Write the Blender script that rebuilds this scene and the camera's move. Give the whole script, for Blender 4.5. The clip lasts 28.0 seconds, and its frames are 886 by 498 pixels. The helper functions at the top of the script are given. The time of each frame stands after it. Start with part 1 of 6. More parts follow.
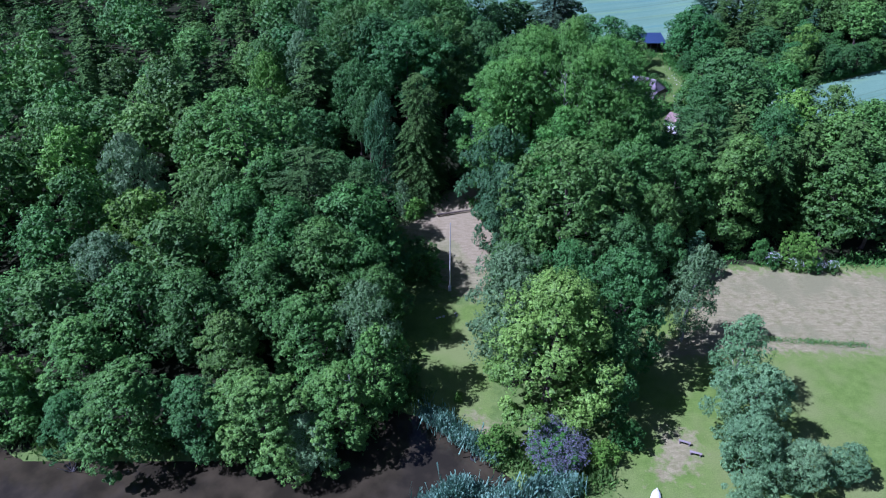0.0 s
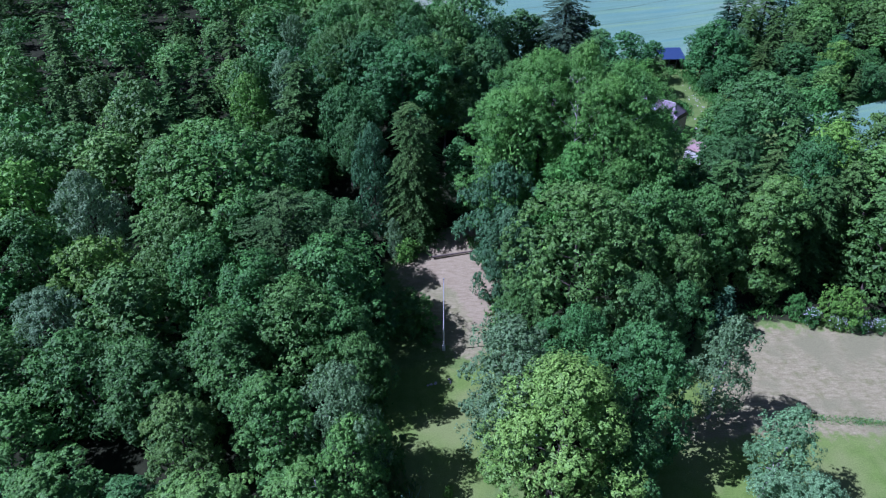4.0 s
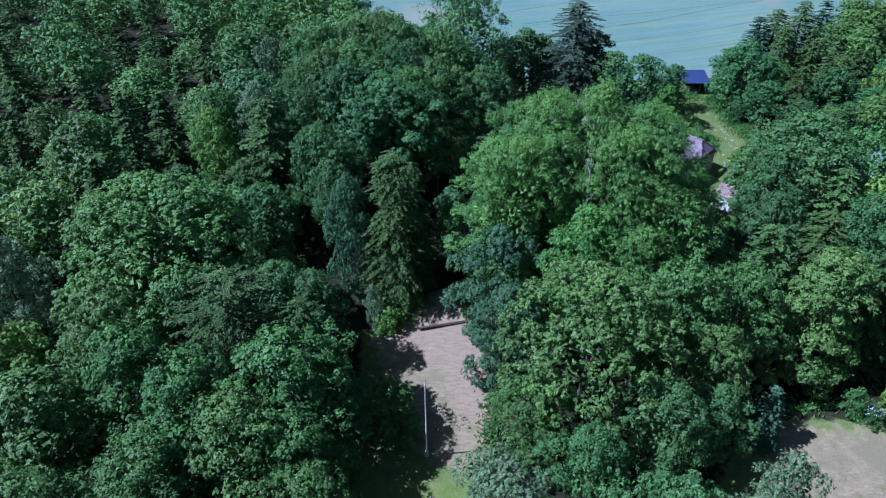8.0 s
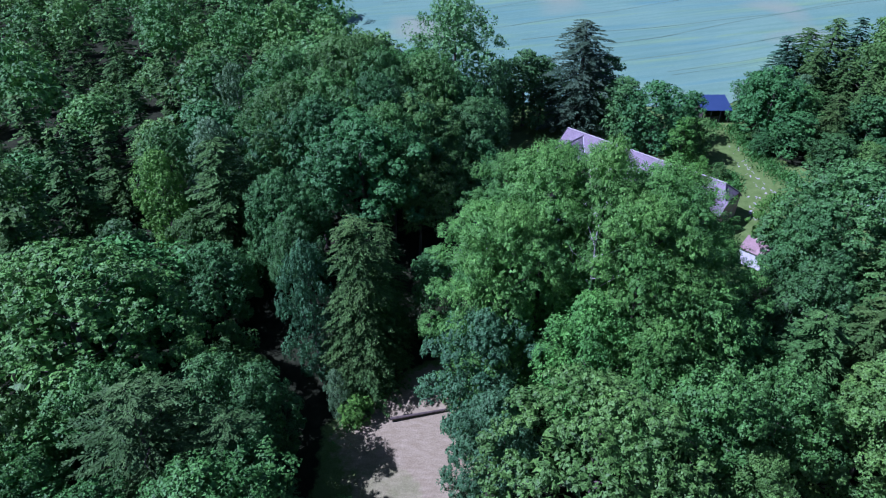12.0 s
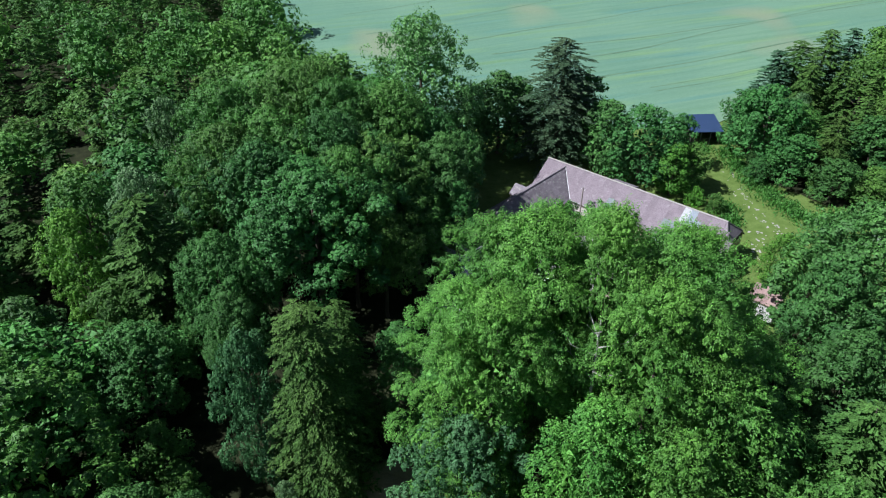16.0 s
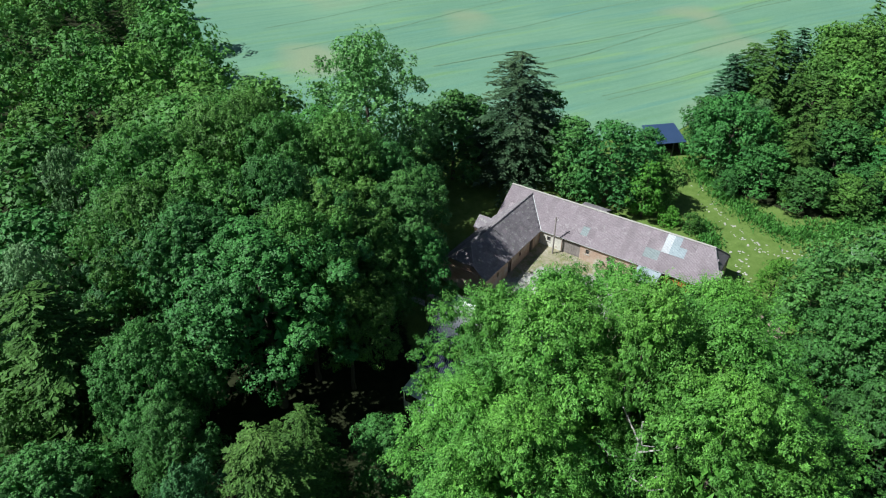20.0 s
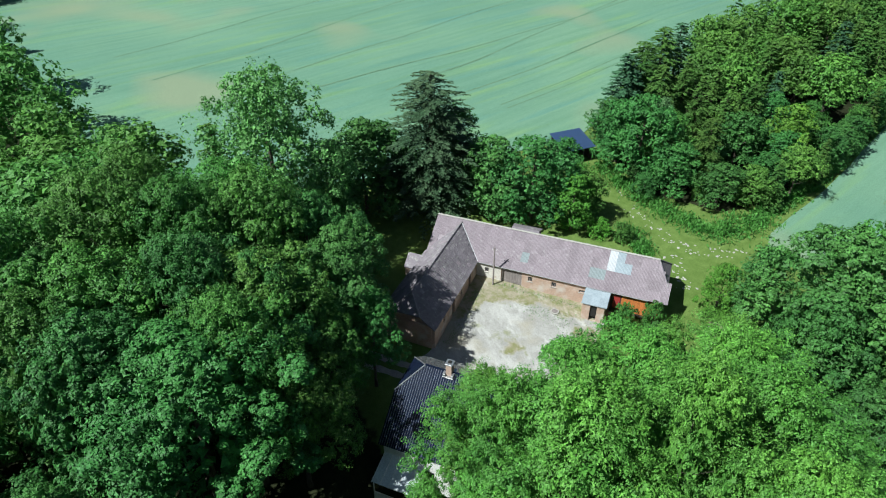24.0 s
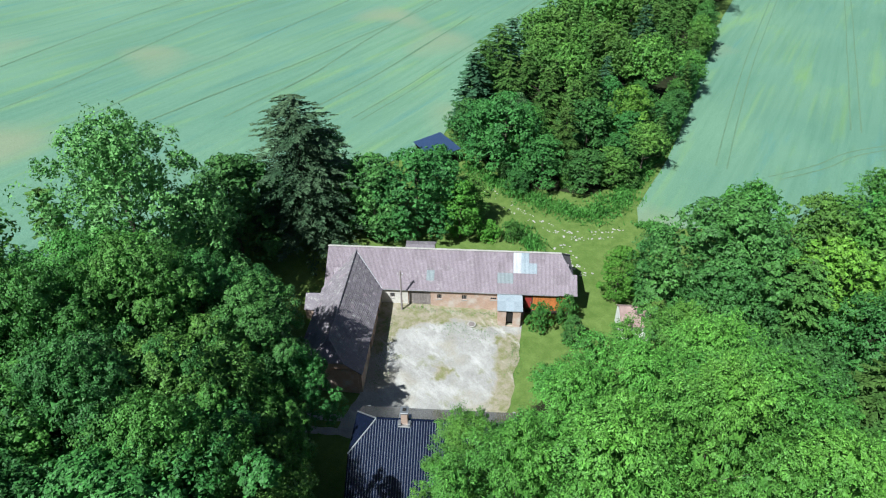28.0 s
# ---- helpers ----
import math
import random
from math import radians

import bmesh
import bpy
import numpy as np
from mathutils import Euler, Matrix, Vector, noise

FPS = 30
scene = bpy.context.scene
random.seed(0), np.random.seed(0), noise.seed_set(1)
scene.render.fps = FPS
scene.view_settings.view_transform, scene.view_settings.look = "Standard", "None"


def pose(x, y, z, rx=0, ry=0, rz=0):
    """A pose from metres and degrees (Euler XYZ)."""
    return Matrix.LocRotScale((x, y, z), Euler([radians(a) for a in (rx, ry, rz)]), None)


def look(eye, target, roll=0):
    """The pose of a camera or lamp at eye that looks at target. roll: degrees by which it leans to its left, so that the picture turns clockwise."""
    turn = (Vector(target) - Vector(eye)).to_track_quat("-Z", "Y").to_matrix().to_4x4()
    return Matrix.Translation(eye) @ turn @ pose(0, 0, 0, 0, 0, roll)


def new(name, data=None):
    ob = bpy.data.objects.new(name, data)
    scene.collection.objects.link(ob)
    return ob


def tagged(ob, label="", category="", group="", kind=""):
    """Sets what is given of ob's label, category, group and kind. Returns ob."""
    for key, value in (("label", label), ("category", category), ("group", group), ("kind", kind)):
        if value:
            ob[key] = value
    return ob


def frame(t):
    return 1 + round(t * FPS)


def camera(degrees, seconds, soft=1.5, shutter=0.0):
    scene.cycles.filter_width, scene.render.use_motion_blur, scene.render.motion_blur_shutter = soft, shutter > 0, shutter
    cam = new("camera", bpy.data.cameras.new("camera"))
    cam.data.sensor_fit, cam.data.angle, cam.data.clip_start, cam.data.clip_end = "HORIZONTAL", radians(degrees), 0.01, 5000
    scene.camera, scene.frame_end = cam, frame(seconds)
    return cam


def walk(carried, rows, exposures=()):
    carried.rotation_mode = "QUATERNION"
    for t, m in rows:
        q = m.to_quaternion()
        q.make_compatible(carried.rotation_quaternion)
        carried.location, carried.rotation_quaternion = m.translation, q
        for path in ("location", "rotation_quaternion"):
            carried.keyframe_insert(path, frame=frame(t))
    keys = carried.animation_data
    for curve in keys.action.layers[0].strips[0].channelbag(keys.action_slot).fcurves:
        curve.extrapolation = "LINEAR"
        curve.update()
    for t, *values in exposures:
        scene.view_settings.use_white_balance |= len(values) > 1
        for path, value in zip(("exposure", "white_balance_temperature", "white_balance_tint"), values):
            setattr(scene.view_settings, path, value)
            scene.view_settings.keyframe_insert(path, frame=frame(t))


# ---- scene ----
cam = camera(71.1, 28.0, soft=1.1)
METRES, EYE, TILT, LEAN, TURN = 100.0, 62.0, -34.5, 0.0, 0.0
ROWS = [
    (0.0, 0.0, 0.0, 0.0, 0.0, 0.0, -0.0),
    (0.5, 0.0032, 0.0125, 0.0088, 0.12, 0.0, -0.06),
    (1.0, 0.0057, 0.0264, 0.0182, 0.19, 0.03, -0.13),
    (1.5, 0.0087, 0.0397, 0.0275, 0.31, 0.03, -0.19),
    (2.0, 0.0121, 0.0543, 0.0379, 0.45, -0.0, -0.24),
    (2.5, 0.0147, 0.0681, 0.0472, 0.56, -0.02, -0.3),
    (3.0, 0.0169, 0.0838, 0.057, 0.65, 0.0, -0.36),
    (3.5, 0.0192, 0.099, 0.0667, 0.74, 0.0, -0.41),
    (5.5, 0.0308, 0.17, 0.1129, 1.22, 0.01, -0.65),
    (6.0, 0.0338, 0.1901, 0.1255, 1.31, 0.02, -0.72),
    (6.5, 0.0367, 0.2086, 0.1379, 1.39, -0.0, -0.78),
    (7.0, 0.0401, 0.2285, 0.1508, 1.5, 0.01, -0.81),
    (7.5, 0.043, 0.2477, 0.1635, 1.55, -0.0, -0.88),
    (8.0, 0.0471, 0.2677, 0.1768, 1.65, 0.01, -0.9),
    (8.5, 0.0507, 0.2859, 0.1888, 1.73, 0.01, -0.93),
    (9.0, 0.0545, 0.3049, 0.2012, 1.8, 0.01, -0.98),
    (9.5, 0.0581, 0.3219, 0.2119, 1.89, 0.02, -1.01),
    (10.0, 0.0617, 0.3397, 0.2232, 1.97, 0.02, -1.06),
    (10.5, 0.0652, 0.3562, 0.2341, 2.05, 0.01, -1.12),
    (11.0, 0.0694, 0.3738, 0.2459, 2.14, 0.0, -1.15),
    (11.5, 0.0735, 0.3904, 0.2568, 2.24, 0.01, -1.19),
    (12.0, 0.0776, 0.409, 0.2685, 2.33, 0.02, -1.26),
    (12.5, 0.0811, 0.4255, 0.2791, 2.4, 0.05, -1.3),
    (14.5, 0.0859, 0.4887, 0.3197, 2.56, 0.08, -1.44),
    (15.0, 0.0839, 0.5041, 0.3289, 2.22, 0.1, -1.22),
    (15.5, 0.0812, 0.5166, 0.3367, 1.26, 0.12, -0.53),
    (16.0, 0.0776, 0.531, 0.3453, -0.11, 0.13, 0.43),
    (16.5, 0.074, 0.5444, 0.3537, -1.4, 0.11, 1.31),
    (17.0, 0.0702, 0.5594, 0.3625, -2.39, 0.09, 1.99),
    (17.5, 0.0668, 0.572, 0.3707, -2.9, 0.05, 2.4),
    (18.0, 0.0622, 0.5872, 0.3797, -3.24, 0.03, 2.59),
    (18.5, 0.0579, 0.6003, 0.3877, -3.59, 0.0, 2.82),
    (19.0, 0.0527, 0.6136, 0.3958, -4.24, -0.03, 3.28),
    (19.5, 0.0477, 0.6258, 0.4036, -5.11, -0.11, 3.88),
    (20.0, 0.0415, 0.6394, 0.4122, -6.21, -0.19, 4.58),
    (20.5, 0.0358, 0.6512, 0.4203, -7.2, -0.27, 5.23),
    (21.0, 0.0296, 0.6642, 0.4294, -8.32, -0.4, 5.97),
    (21.5, 0.0239, 0.6763, 0.4373, -9.44, -0.51, 6.73),
    (23.5, 0.0001, 0.7226, 0.4704, -15.72, -1.48, 10.8),
    (24.0, -0.0064, 0.7333, 0.4782, -17.58, -1.83, 11.98),
    (24.5, -0.0126, 0.7427, 0.4851, -19.36, -2.2, 13.05),
    (25.0, -0.0194, 0.7528, 0.492, -21.41, -2.67, 14.29),
    (25.5, -0.0252, 0.7617, 0.4981, -23.33, -3.16, 15.43),
    (26.0, -0.0312, 0.7717, 0.5047, -25.37, -3.71, 16.6),
    (26.5, -0.0371, 0.7804, 0.5104, -27.35, -4.27, 17.69),
    (27.0, -0.0443, 0.7901, 0.5164, -29.65, -4.94, 18.89),
    (27.5, -0.0503, 0.7978, 0.5221, -31.87, -5.68, 20.06),
    (28.0, -0.0564, 0.8062, 0.5288, -34.24, -6.52, 21.23),
]
EXPOSURES = [(0.0, 0.42, 4750.0, 41.0), (6.0, 0.39, 4700.0, 45.0), (12.5, 0.39, 4700.0, 46.0), (14.5, 0.41, 5250.0, 27.0), (17.5, 0.43, 5950.0, 6.0), (24.0, 0.47, 5900.0, 1.0), (28.0, 0.57, 5800.0, 4.0)]
walk(cam, [(t, pose(0, 0, EYE, TILT, LEAN, TURN) @ pose(METRES * x, METRES * y, METRES * z, 90 + pitch, roll, yaw)) for t, x, y, z, yaw, pitch, roll in ROWS], EXPOSURES)

# ---- light ----
SUN_TO = (0.99, 0.14)          # where shadows fall on the plan
SUN_HIGH = 51.0                # degrees above the horizon
world = bpy.data.worlds.new("sky")
scene.world = world
world.use_nodes = True
wn = world.node_tree.nodes
sky = wn.new("ShaderNodeTexSky")
sky.sky_type = "NISHITA"
sky.sun_disc = False
sky.sun_elevation = radians(SUN_HIGH)
sky.sun_rotation = math.atan2(-SUN_TO[0], -SUN_TO[1])
world.node_tree.links.new(sky.outputs[0], wn["Background"].inputs[0])
wn["Background"].inputs[1].default_value = 0.033
sun = new("sun", bpy.data.lights.new("sun", "SUN"))
sun.data.energy = 4.9
sun.data.angle = radians(0.53)
sun.data.color = (1.0, 0.96, 0.9)
flat = math.cos(radians(SUN_HIGH)) / math.hypot(*SUN_TO)
sun.matrix_world = look((0, 0, 200), (SUN_TO[0] * flat, SUN_TO[1] * flat, 200 - math.sin(radians(SUN_HIGH))))

# ---- materials ----
def nodes_of(name):
    m = bpy.data.materials.new(name)
    m.use_nodes = True
    nt = m.node_tree
    return m, nt, nt.nodes["Principled BSDF"]


def add(nt, kind, **inputs):
    n = nt.nodes.new(kind)
    for k, v in inputs.items():
        n.inputs[k.replace("_", " ")].default_value = v
    return n


def mix_col(nt, fac, a, b, blend="MIX"):
    n = nt.nodes.new("ShaderNodeMix")
    n.data_type, n.blend_type = "RGBA", blend
    for sock, v in ((n.inputs[0], fac), (n.inputs[6], a), (n.inputs[7], b)):
        if isinstance(v, bpy.types.NodeSocket):
            nt.links.new(v, sock)
        elif isinstance(v, (int, float)):
            sock.default_value = v
        else:
            sock.default_value = (*v, 1.0)
    return n.outputs[2]


def ramp(nt, fac, lo, hi):
    n = nt.nodes.new("ShaderNodeMapRange")
    n.inputs[1].default_value, n.inputs[2].default_value = lo, hi
    nt.links.new(fac, n.inputs[0])
    return n.outputs[0]


def noise_at(nt, coord, scale, detail=4.0, stretch=None, rough=0.55):
    n = add(nt, "ShaderNodeTexNoise", Scale=scale, Detail=detail, Roughness=rough)
    if stretch:
        mp = nt.nodes.new("ShaderNodeMapping")
        mp.inputs["Scale"].default_value = stretch
        nt.links.new(coord, mp.inputs[0])
        coord = mp.outputs[0]
    nt.links.new(coord, n.inputs[0])
    return n.outputs[0]


def bump(nt, bs, height, strength, distance):
    b = add(nt, "ShaderNodeBump", Strength=strength, Distance=distance)
    nt.links.new(height, b.inputs["Height"])
    nt.links.new(b.outputs[0], bs.inputs["Normal"])


def plain(name, dark, light, rough=0.8, scale=2.0, fine=18.0, metal=0.0, relief=0.01, stretch=None, vary=0.0, spots=None):
    """A surface with stains and grain at two scales, and a tone of its own for each piece."""
    m, nt, bs = nodes_of(name)
    co = add(nt, "ShaderNodeTexCoord").outputs["Object"]
    if vary:
        shift = nt.nodes.new("ShaderNodeVectorMath")
        shift.operation = "MULTIPLY_ADD"
        nt.links.new(nt.nodes.new("ShaderNodeObjectInfo").outputs["Random"], shift.inputs[0])
        shift.inputs[1].default_value = (41.0, 67.0, 23.0)
        nt.links.new(co, shift.inputs[2])
        co = shift.outputs[0]
    big, small = noise_at(nt, co, scale, 5.0, stretch), noise_at(nt, co, fine, 4.0, stretch)
    col = mix_col(nt, ramp(nt, big, 0.3, 0.7), dark, light)
    col = mix_col(nt, 0.5, col, mix_col(nt, ramp(nt, small, 0.3, 0.7), [0.7 * v for v in dark], [min(1, 1.15 * v) for v in light]))
    if spots:
        tone, lo, hi, size = spots
        col = mix_col(nt, ramp(nt, noise_at(nt, co, size, 6.0), lo, hi), col, tone)
    if vary:
        info = nt.nodes.new("ShaderNodeObjectInfo")
        hs = add(nt, "ShaderNodeHueSaturation")
        mr = nt.nodes.new("ShaderNodeMapRange")
        mr.inputs[3].default_value, mr.inputs[4].default_value = 1 - vary, 1 + vary
        nt.links.new(info.outputs["Random"], mr.inputs[0])
        nt.links.new(mr.outputs[0], hs.inputs["Value"])
        nt.links.new(col, hs.inputs["Color"])
        col = hs.outputs[0]
    nt.links.new(col, bs.inputs["Base Color"])
    bs.inputs["Roughness"].default_value, bs.inputs["Metallic"].default_value = rough, metal
    bump(nt, bs, small, 0.5, relief)
    return m


def leafy(name, base, tips, hue=0.03, rough=0.6, through_light=0.16, value=0.3, cells=17.0):
    """Leaves: every spray its own tone, larger patches of tone in the crown, a hue for each tree, and light that shines through."""
    m, nt, bs = nodes_of(name)
    geo = nt.nodes.new("ShaderNodeNewGeometry")
    info = nt.nodes.new("ShaderNodeObjectInfo")
    co = add(nt, "ShaderNodeTexCoord").outputs["Object"]
    col = mix_col(nt, ramp(nt, noise_at(nt, co, 0.35, 3.0), 0.35, 0.68), base, tips)
    hs = add(nt, "ShaderNodeHueSaturation")
    mr = nt.nodes.new("ShaderNodeMapRange")
    mr.inputs[3].default_value, mr.inputs[4].default_value = 0.5 - hue, 0.5 + hue
    nt.links.new(info.outputs["Random"], mr.inputs[0])
    nt.links.new(mr.outputs[0], hs.inputs["Hue"])
    mv = nt.nodes.new("ShaderNodeMapRange")
    mv.inputs[3].default_value, mv.inputs[4].default_value = 1 - value, 1 + value
    nt.links.new(geo.outputs["Random Per Island"], mv.inputs[0])
    own = nt.nodes.new("ShaderNodeMath")
    own.operation = "MULTIPLY_ADD"
    jump = nt.nodes.new("ShaderNodeMath")
    jump.operation = "FRACT"
    nt.links.new(info.outputs["Random"], own.inputs[0])
    own.inputs[1].default_value, own.inputs[2].default_value = 7.31, 0.0
    nt.links.new(own.outputs[0], jump.inputs[0])
    tone = nt.nodes.new("ShaderNodeMapRange")
    tone.inputs[3].default_value, tone.inputs[4].default_value = 0.84, 1.18
    nt.links.new(jump.outputs[0], tone.inputs[0])
    both = nt.nodes.new("ShaderNodeMath")
    both.operation = "MULTIPLY"
    nt.links.new(mv.outputs[0], both.inputs[0])
    nt.links.new(tone.outputs[0], both.inputs[1])
    nt.links.new(both.outputs[0], hs.inputs["Value"])
    # the single leaves of a spray, each with its own tone and tilt
    vo = add(nt, "ShaderNodeTexVoronoi", Scale=cells)
    nt.links.new(co, vo.inputs["Vector"])
    sep = nt.nodes.new("ShaderNodeSeparateColor")
    nt.links.new(vo.outputs["Color"], sep.inputs[0])
    grey = nt.nodes.new("ShaderNodeMapRange")
    grey.inputs[3].default_value, grey.inputs[4].default_value = 0.62, 1.38
    nt.links.new(sep.outputs[0], grey.inputs[0])
    tint = nt.nodes.new("ShaderNodeCombineColor")
    for k in range(3):
        nt.links.new(grey.outputs[0], tint.inputs[k])
    col = mix_col(nt, 1.0, col, tint.outputs[0], "MULTIPLY")
    bump(nt, bs, vo.outputs["Distance"], 0.9, 0.6 / cells)
    nt.links.new(col, hs.inputs["Color"])
    nt.links.new(hs.outputs[0], bs.inputs["Base Color"])
    bs.inputs["Roughness"].default_value = rough
    bs.inputs["Specular IOR Level"].default_value = 0.12 if through_light < 0.15 else 0.4
    tr = nt.nodes.new("ShaderNodeBsdfTranslucent")
    nt.links.new(mix_col(nt, 0.5, hs.outputs[0], [min(1.0, 1.15 * v) for v in tips]), tr.inputs["Color"])
    sh = nt.nodes.new("ShaderNodeMixShader")
    sh.inputs[0].default_value = through_light
    nt.links.new(bs.outputs[0], sh.inputs[1])
    nt.links.new(tr.outputs[0], sh.inputs[2])
    nt.links.new(sh.outputs[0], nt.nodes["Material Output"].inputs[0])
    return m


LEAF = {
    "oak": leafy("oak_leaves", (0.054, 0.155, 0.026), (0.106, 0.260, 0.040), hue=0.02),
    "maple": leafy("maple_leaves", (0.044, 0.146, 0.032), (0.078, 0.226, 0.044), hue=0.012),
    "beech": leafy("beech_leaves", (0.068, 0.208, 0.034), (0.138, 0.338, 0.044), hue=0.008),
    "bluegreen": leafy("blue_green_leaves", (0.048, 0.148, 0.050), (0.084, 0.220, 0.074), hue=0.01),
    "bright": leafy("bright_leaves", (0.092, 0.238, 0.026), (0.150, 0.345, 0.036), hue=0.012),
    "dome": leafy("domed_crown_leaves", (0.070, 0.182, 0.028), (0.132, 0.298, 0.040), hue=0.008),
    "lime": leafy("lime_leaves", (0.120, 0.240, 0.034), (0.215, 0.370, 0.056), hue=0.006),
    "chestnut": leafy("chestnut_leaves", (0.075, 0.200, 0.032), (0.140, 0.300, 0.045), hue=0.01),
    "birch": leafy("birch_leaves", (0.091, 0.198, 0.067), (0.145, 0.276, 0.101), hue=0.01),
    "larch": leafy("larch_needles", (0.040, 0.102, 0.026), (0.082, 0.165, 0.042), hue=0.01, through_light=0.12),
    "willow": leafy("willow_leaves", (0.130, 0.255, 0.100), (0.205, 0.365, 0.145), hue=0.01),
    "spruce": leafy("spruce_needles", (0.052, 0.128, 0.028), (0.100, 0.196, 0.042), hue=0.01, through_light=0.12),
    "dark": leafy("dark_needles", (0.042, 0.083, 0.040), (0.096, 0.148, 0.076), hue=0.008, through_light=0.1),
    "blue": leafy("blue_needles", (0.046, 0.122, 0.054), (0.085, 0.186, 0.088), hue=0.01, through_light=0.12),
    "poplar": leafy("poplar_leaves", (0.092, 0.228, 0.056), (0.150, 0.325, 0.084), hue=0.008),
    "purple": leafy("lilac_flowers", (0.17, 0.18, 0.22), (0.27, 0.29, 0.35), hue=0.01),
    "flower": leafy("white_blossom", (0.55, 0.60, 0.60), (0.75, 0.80, 0.82), hue=0.01),
    "reed": leafy("reed_blades", (0.150, 0.290, 0.200), (0.240, 0.420, 0.290), hue=0.006),
    "weed": leafy("tall_weeds", (0.070, 0.190, 0.026), (0.125, 0.280, 0.048), hue=0.02),
}
BARK = plain("bark", (0.055, 0.042, 0.032), (0.14, 0.115, 0.09), 0.9, 1.5, 9.0, relief=0.03, stretch=(1, 1, 0.25))
PALE_BARK = plain("pale_bark", (0.22, 0.20, 0.18), (0.55, 0.53, 0.50), 0.8, 2.0, 7.0, stretch=(1, 1, 2.5))
DEAD_WOOD = plain("dead_wood", (0.30, 0.27, 0.27), (0.48, 0.45, 0.44), 0.9, 2.0, 12.0)
BRICK = plain("brick_wall", (0.38, 0.25, 0.185), (0.53, 0.39, 0.31), 0.9, 0.9, 14.0, spots=((0.52, 0.46, 0.41), 0.5, 0.7, 0.6))
WHITEWASH = plain("whitewash", (0.52, 0.48, 0.43), (0.72, 0.69, 0.63), 0.9, 0.8, 10.0, spots=((0.40, 0.28, 0.21), 0.62, 0.75, 1.1))
RED_WOOD = plain("orange_boards", (0.44, 0.14, 0.035), (0.62, 0.22, 0.06), 0.7, 1.0, 8.0, vary=0.12, stretch=(1, 1, 0.2))
GREY_WOOD = plain("grey_boards", (0.19, 0.16, 0.15), (0.33, 0.29, 0.28), 0.85, 1.0, 9.0, vary=0.15, stretch=(1, 1, 0.2))
DARK_WOOD = plain("dark_boards", (0.05, 0.035, 0.03), (0.11, 0.08, 0.065), 0.85, 1.0, 9.0, vary=0.1)
RED_DOOR = plain("red_door_paint", (0.28, 0.035, 0.03), (0.40, 0.06, 0.05), 0.5, 2.0, 9.0)
ROOF = plain("weathered_roof_sheets", (0.190, 0.154, 0.174), (0.300, 0.255, 0.282), 0.85, 0.5, 7.0, vary=0.09, relief=0.012, spots=((0.40, 0.37, 0.38), 0.58, 0.80, 1.4))
OLD_ROOF = plain("old_roof_tiles", (0.145, 0.126, 0.142), (0.250, 0.222, 0.246), 0.9, 0.8, 9.0, vary=0.16, relief=0.02, spots=((0.36, 0.36, 0.33), 0.56, 0.72, 2.2))
RED_ROOF = plain("reddish_roof_sheets", (0.30, 0.20, 0.18), (0.43, 0.31, 0.28), 0.85, 0.8, 8.0, vary=0.1)
WHITE_SHEET = plain("white_roof_sheet", (0.40, 0.41, 0.44), (0.54, 0.55, 0.58), 0.6, 1.0, 8.0, vary=0.05)
BLUE_SHEET = plain("pale_blue_roof_sheet", (0.27, 0.32, 0.36), (0.36, 0.41, 0.45), 0.85, 1.0, 8.0, vary=0.08)
TEAL_SHEET = plain("teal_roof_sheet", (0.19, 0.225, 0.235), (0.265, 0.30, 0.31), 0.7, 1.0, 8.0, vary=0.08)
STEEL = plain("dark_steel_roof", (0.006, 0.009, 0.022), (0.010, 0.015, 0.034), 0.1, 0.6, 6.0, relief=0.0005)
BLUE_STEEL = plain("blue_steel_roof", (0.030, 0.056, 0.125), (0.046, 0.078, 0.160), 0.35, 0.6, 6.0, relief=0.002)
# steel of the ribs, made paler than the deck to paint in sky glints
GLINT_RIB = plain("glint_rib_steel", (0.20, 0.22, 0.27), (0.32, 0.35, 0.42), 0.25, 0.6, 6.0, metal=0.5, relief=0.001)
WHITE_PAINT = plain("white_paint", (0.70, 0.70, 0.69), (0.84, 0.84, 0.83), 0.45, 2.0, 9.0, relief=0.002)
PLASTER = plain("white_plaster_wall", (0.62, 0.61, 0.58), (0.78, 0.77, 0.74), 0.9, 0.7, 9.0)
PLASTIC = plain("translucent_porch_sheet", (0.52, 0.58, 0.62), (0.72, 0.77, 0.80), 0.3, 1.0, 8.0)
METAL = plain("galvanised_metal", (0.42, 0.43, 0.44), (0.58, 0.59, 0.60), 0.4, 2.0, 10.0, metal=0.8)
# near-black colour that stands in for unlit insides
UNLIT_INSIDE = plain("unlit_interior", (0.012, 0.011, 0.010), (0.02, 0.018, 0.016), 0.9)
RUBBER = plain("black_rubber", (0.015, 0.015, 0.016), (0.03, 0.03, 0.03), 0.7)
STONE = plain("pale_stone", (0.32, 0.31, 0.28), (0.48, 0.46, 0.42), 0.9, 1.5, 9.0, vary=0.12)
STEEL.node_tree.nodes["Principled BSDF"].inputs["Specular IOR Level"].default_value = 0.15
gm, gnt, gbs = nodes_of("window_glass")
gbs.inputs["Base Color"].default_value = (0.02, 0.025, 0.03, 1)
gbs.inputs["Roughness"].default_value = 0.06
GLASS = gm

# ---- helpers for building ----
def mesh_from(name, verts, faces, mats, smooth=False):
    me = bpy.data.meshes.new(name)
    me.from_pydata([tuple(v) for v in verts], [], faces)
    for m in mats if isinstance(mats, (list, tuple)) else [mats]:
        me.materials.append(m)
    if smooth:
        me.polygons.foreach_set("use_smooth", [True] * len(me.polygons))
    me.update()
    return me


